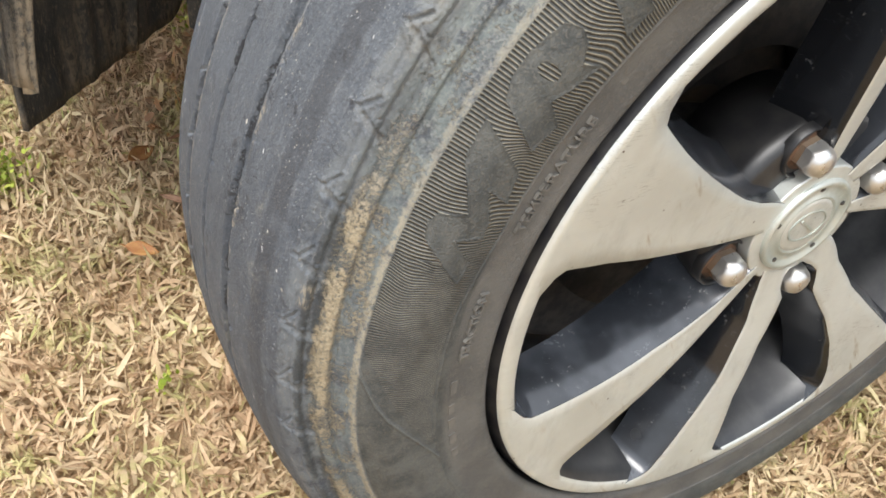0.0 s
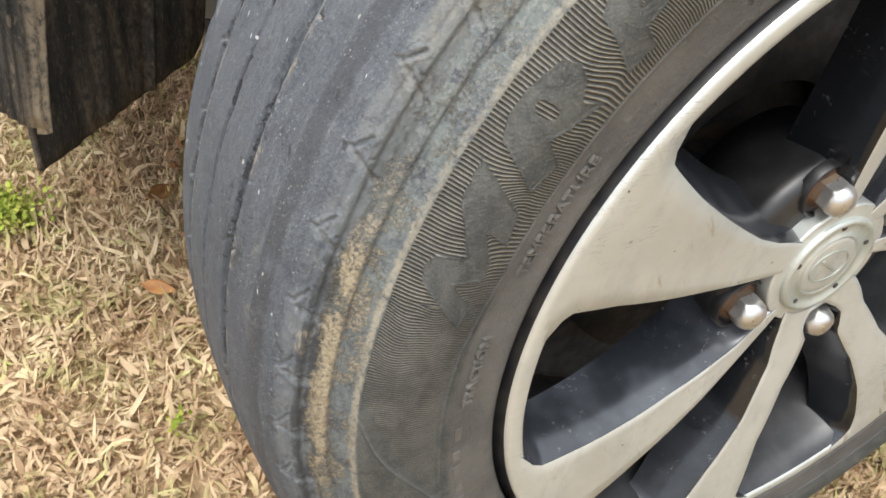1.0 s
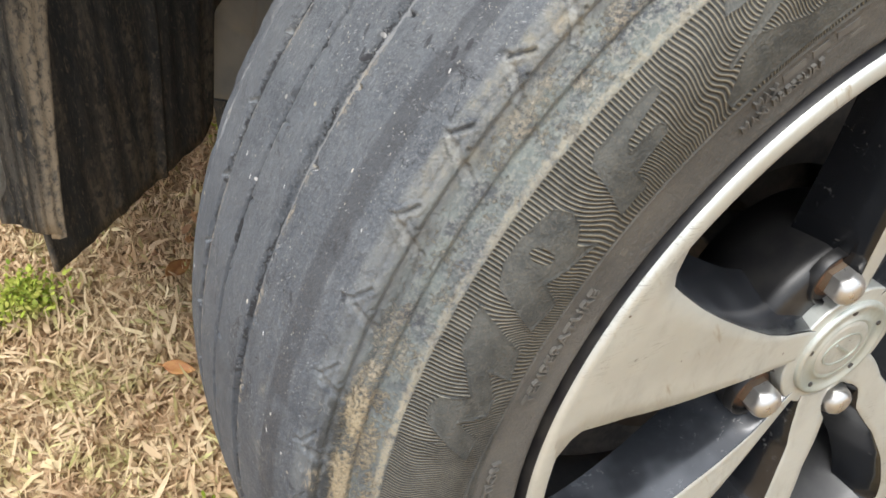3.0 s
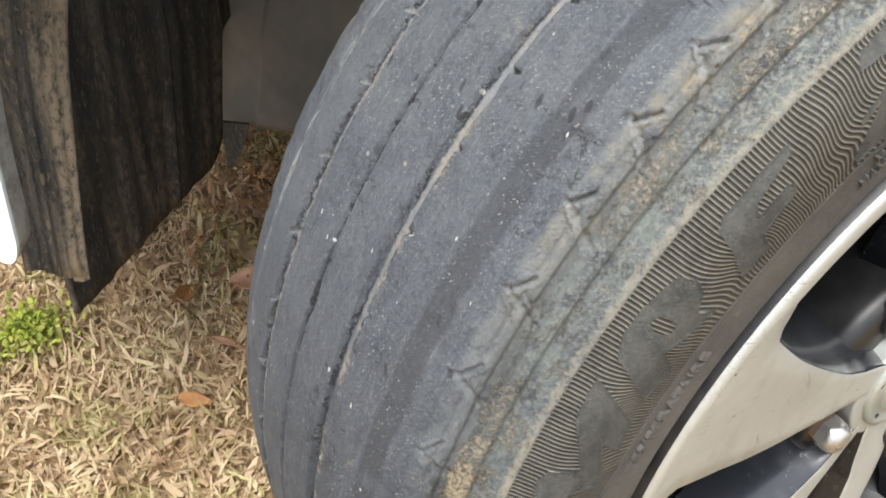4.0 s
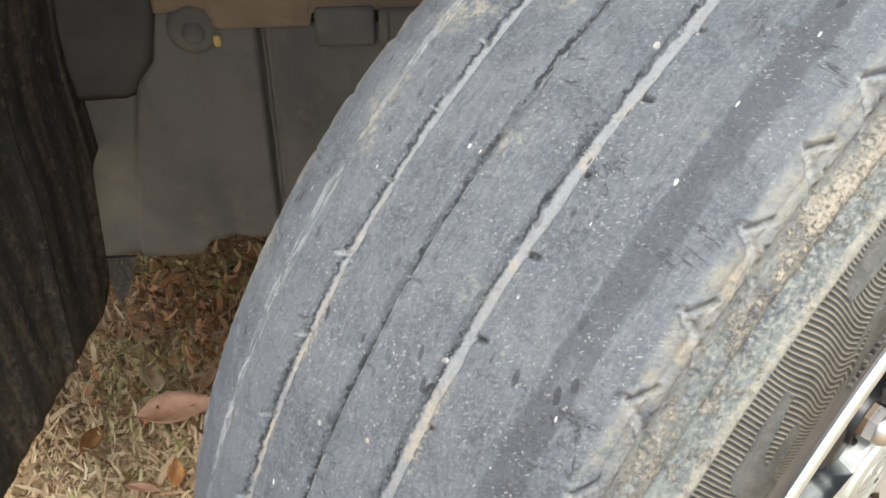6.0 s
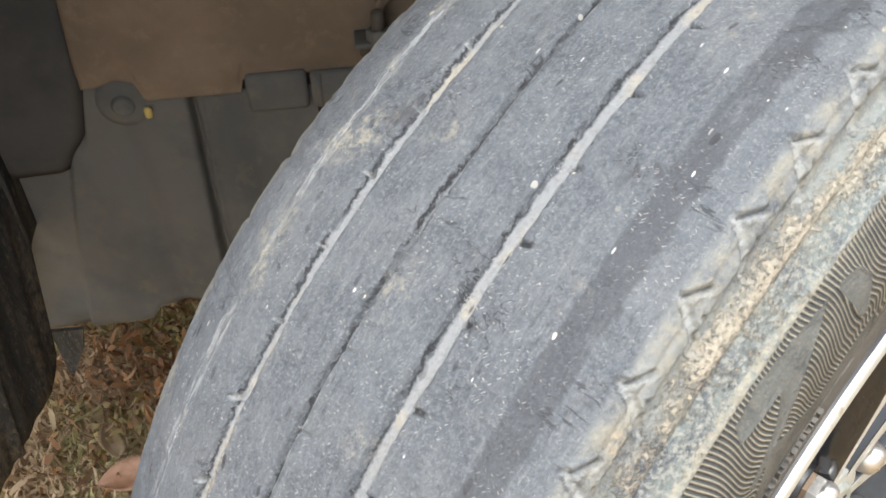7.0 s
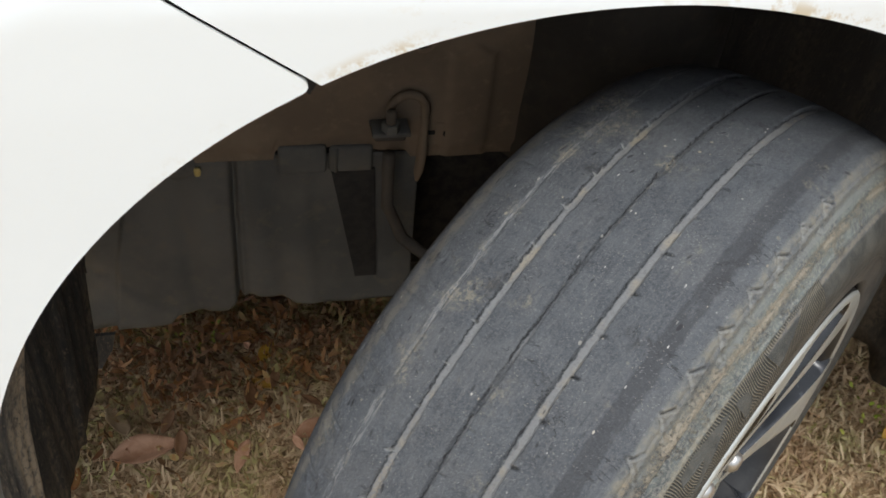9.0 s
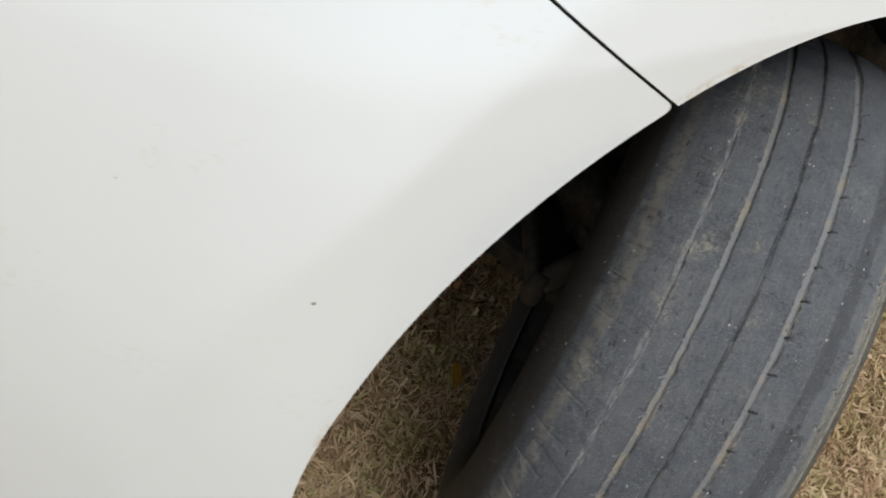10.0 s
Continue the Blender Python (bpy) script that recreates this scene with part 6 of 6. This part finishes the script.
fallen_leaf(-0.466, 0.314, 0.024, 0.080, 12, 10, LEAF_PINK, "large tan dry leaf lying on grass", 1)
LEAVES = [(-0.389, 0.509, 0.05, 40, "o"), (-0.458, 0.241, 0.042, 100, "o"), (-0.487, 0.225, 0.04, 160, "p"), (-0.546, 0.285, 0.045, 75, "o"),
          (-0.470, 0.505, 0.045, 130, "p"), (-0.351, 0.482, 0.048, 15, "o"), (-0.322, 0.452, 0.045, 60, "y"), (-0.370, 0.339, 0.045, 200, "o"), (-0.277, 0.423, 0.05, 300, "o"),
          (-0.270, 0.324, 0.06, 25, "p"), (-0.355, 0.293, 0.05, 250, "p"), (-0.487, 0.149, 0.035, 10, "o"), (-0.33, 0.40, 0.035, 145, "y"), (0.466, 0.221, 0.055, 20, "y"), (-0.097, 0.200, 0.05, 50, "y"),
          (-0.30, 0.52, 0.04, 80, "o"), (-0.42, 0.56, 0.05, 10, "o")]
for k, (x, y, size, turn, tone) in enumerate(LEAVES):
    fallen_leaf(x, y, 0.021, size * 0.9, turn, 8 + 7 * (k % 4), {"o": LEAF_ORANGE, "p": LEAF_PINK, "y": LEAF_YELLOW}[tone],
                {"o": "curled rusty orange dry leaf on grass", "p": "curled tan dry leaf on grass", "y": "yellow dry leaf on grass"}[tone], 30 + k)
fallen_leaf(-0.500, 0.355, 0.031, 0.060, 115, 25, GRASS, "long pale straw leaf on grass", 90)


def leaf_litter():
    """Small brown broken leaves that gather under the car's front."""
    rng = random.Random(8)
    kinds = [fallen_leaf(-0.40, 0.40, 0.027, 0.034, 30, 12, LEAF_BROWN, "small dark brown dry leaf in grass", 60),
             fallen_leaf(-0.33, 0.36, 0.027, 0.028, 130, 20, LEAF_ORANGE, "small curled rusty leaf in grass", 61),
             fallen_leaf(-0.44, 0.45, 0.027, 0.040, 230, 8, LEAF_BROWN, "dark brown dry leaf in grass", 62),
             fallen_leaf(-0.29, 0.30, 0.027, 0.024, 300, 30, LEAF_PINK, "small tan dry leaf in grass", 63)]
    for k in range(60):
        x, y = rng.uniform(-0.48, -0.02), rng.uniform(0.30, 0.74)
        s = rng.uniform(0.6, 1.25)
        m = pose(x, y, rng.uniform(0.024, 0.038), rng.uniform(-35, 35), rng.uniform(-30, 30), rng.uniform(0, 360)) @ Matrix.Scale(s, 4)
        copy_thing(kinds[(0, 2, 0, 1, 2, 3)[k % 6]], m)


leaf_litter()


def brown_crumbs():
    """Broken brown leaf and dead blades caught in the grass under the car."""
    rng = np.random.default_rng(31)
    n = 7000
    x, y = rng.uniform(-0.64, 0.16, n), rng.normal(0.51, 0.15, n)
    keep = (y > 0.22) & (rng.uniform(0, 1, n) < smoothstep((y - 0.20) / 0.22) * smoothstep((x + 0.62) / 0.15)) & (ripple(9, x, y, 16, 8, 40) > -0.7)
    spots = np.stack([x[keep], y[keep], rng.uniform(0.016, 0.036, keep.sum())], 1)
    n = len(spots)
    blades("leaf_crumbs", spots, rng.uniform(0.008, 0.024, n), rng.gamma(4, 0.0008, n) + 0.001, (-10, 55), CRUMBS, "broken brown leaves caught in dry grass", "leaf litter", 32, 1.2)


brown_crumbs()
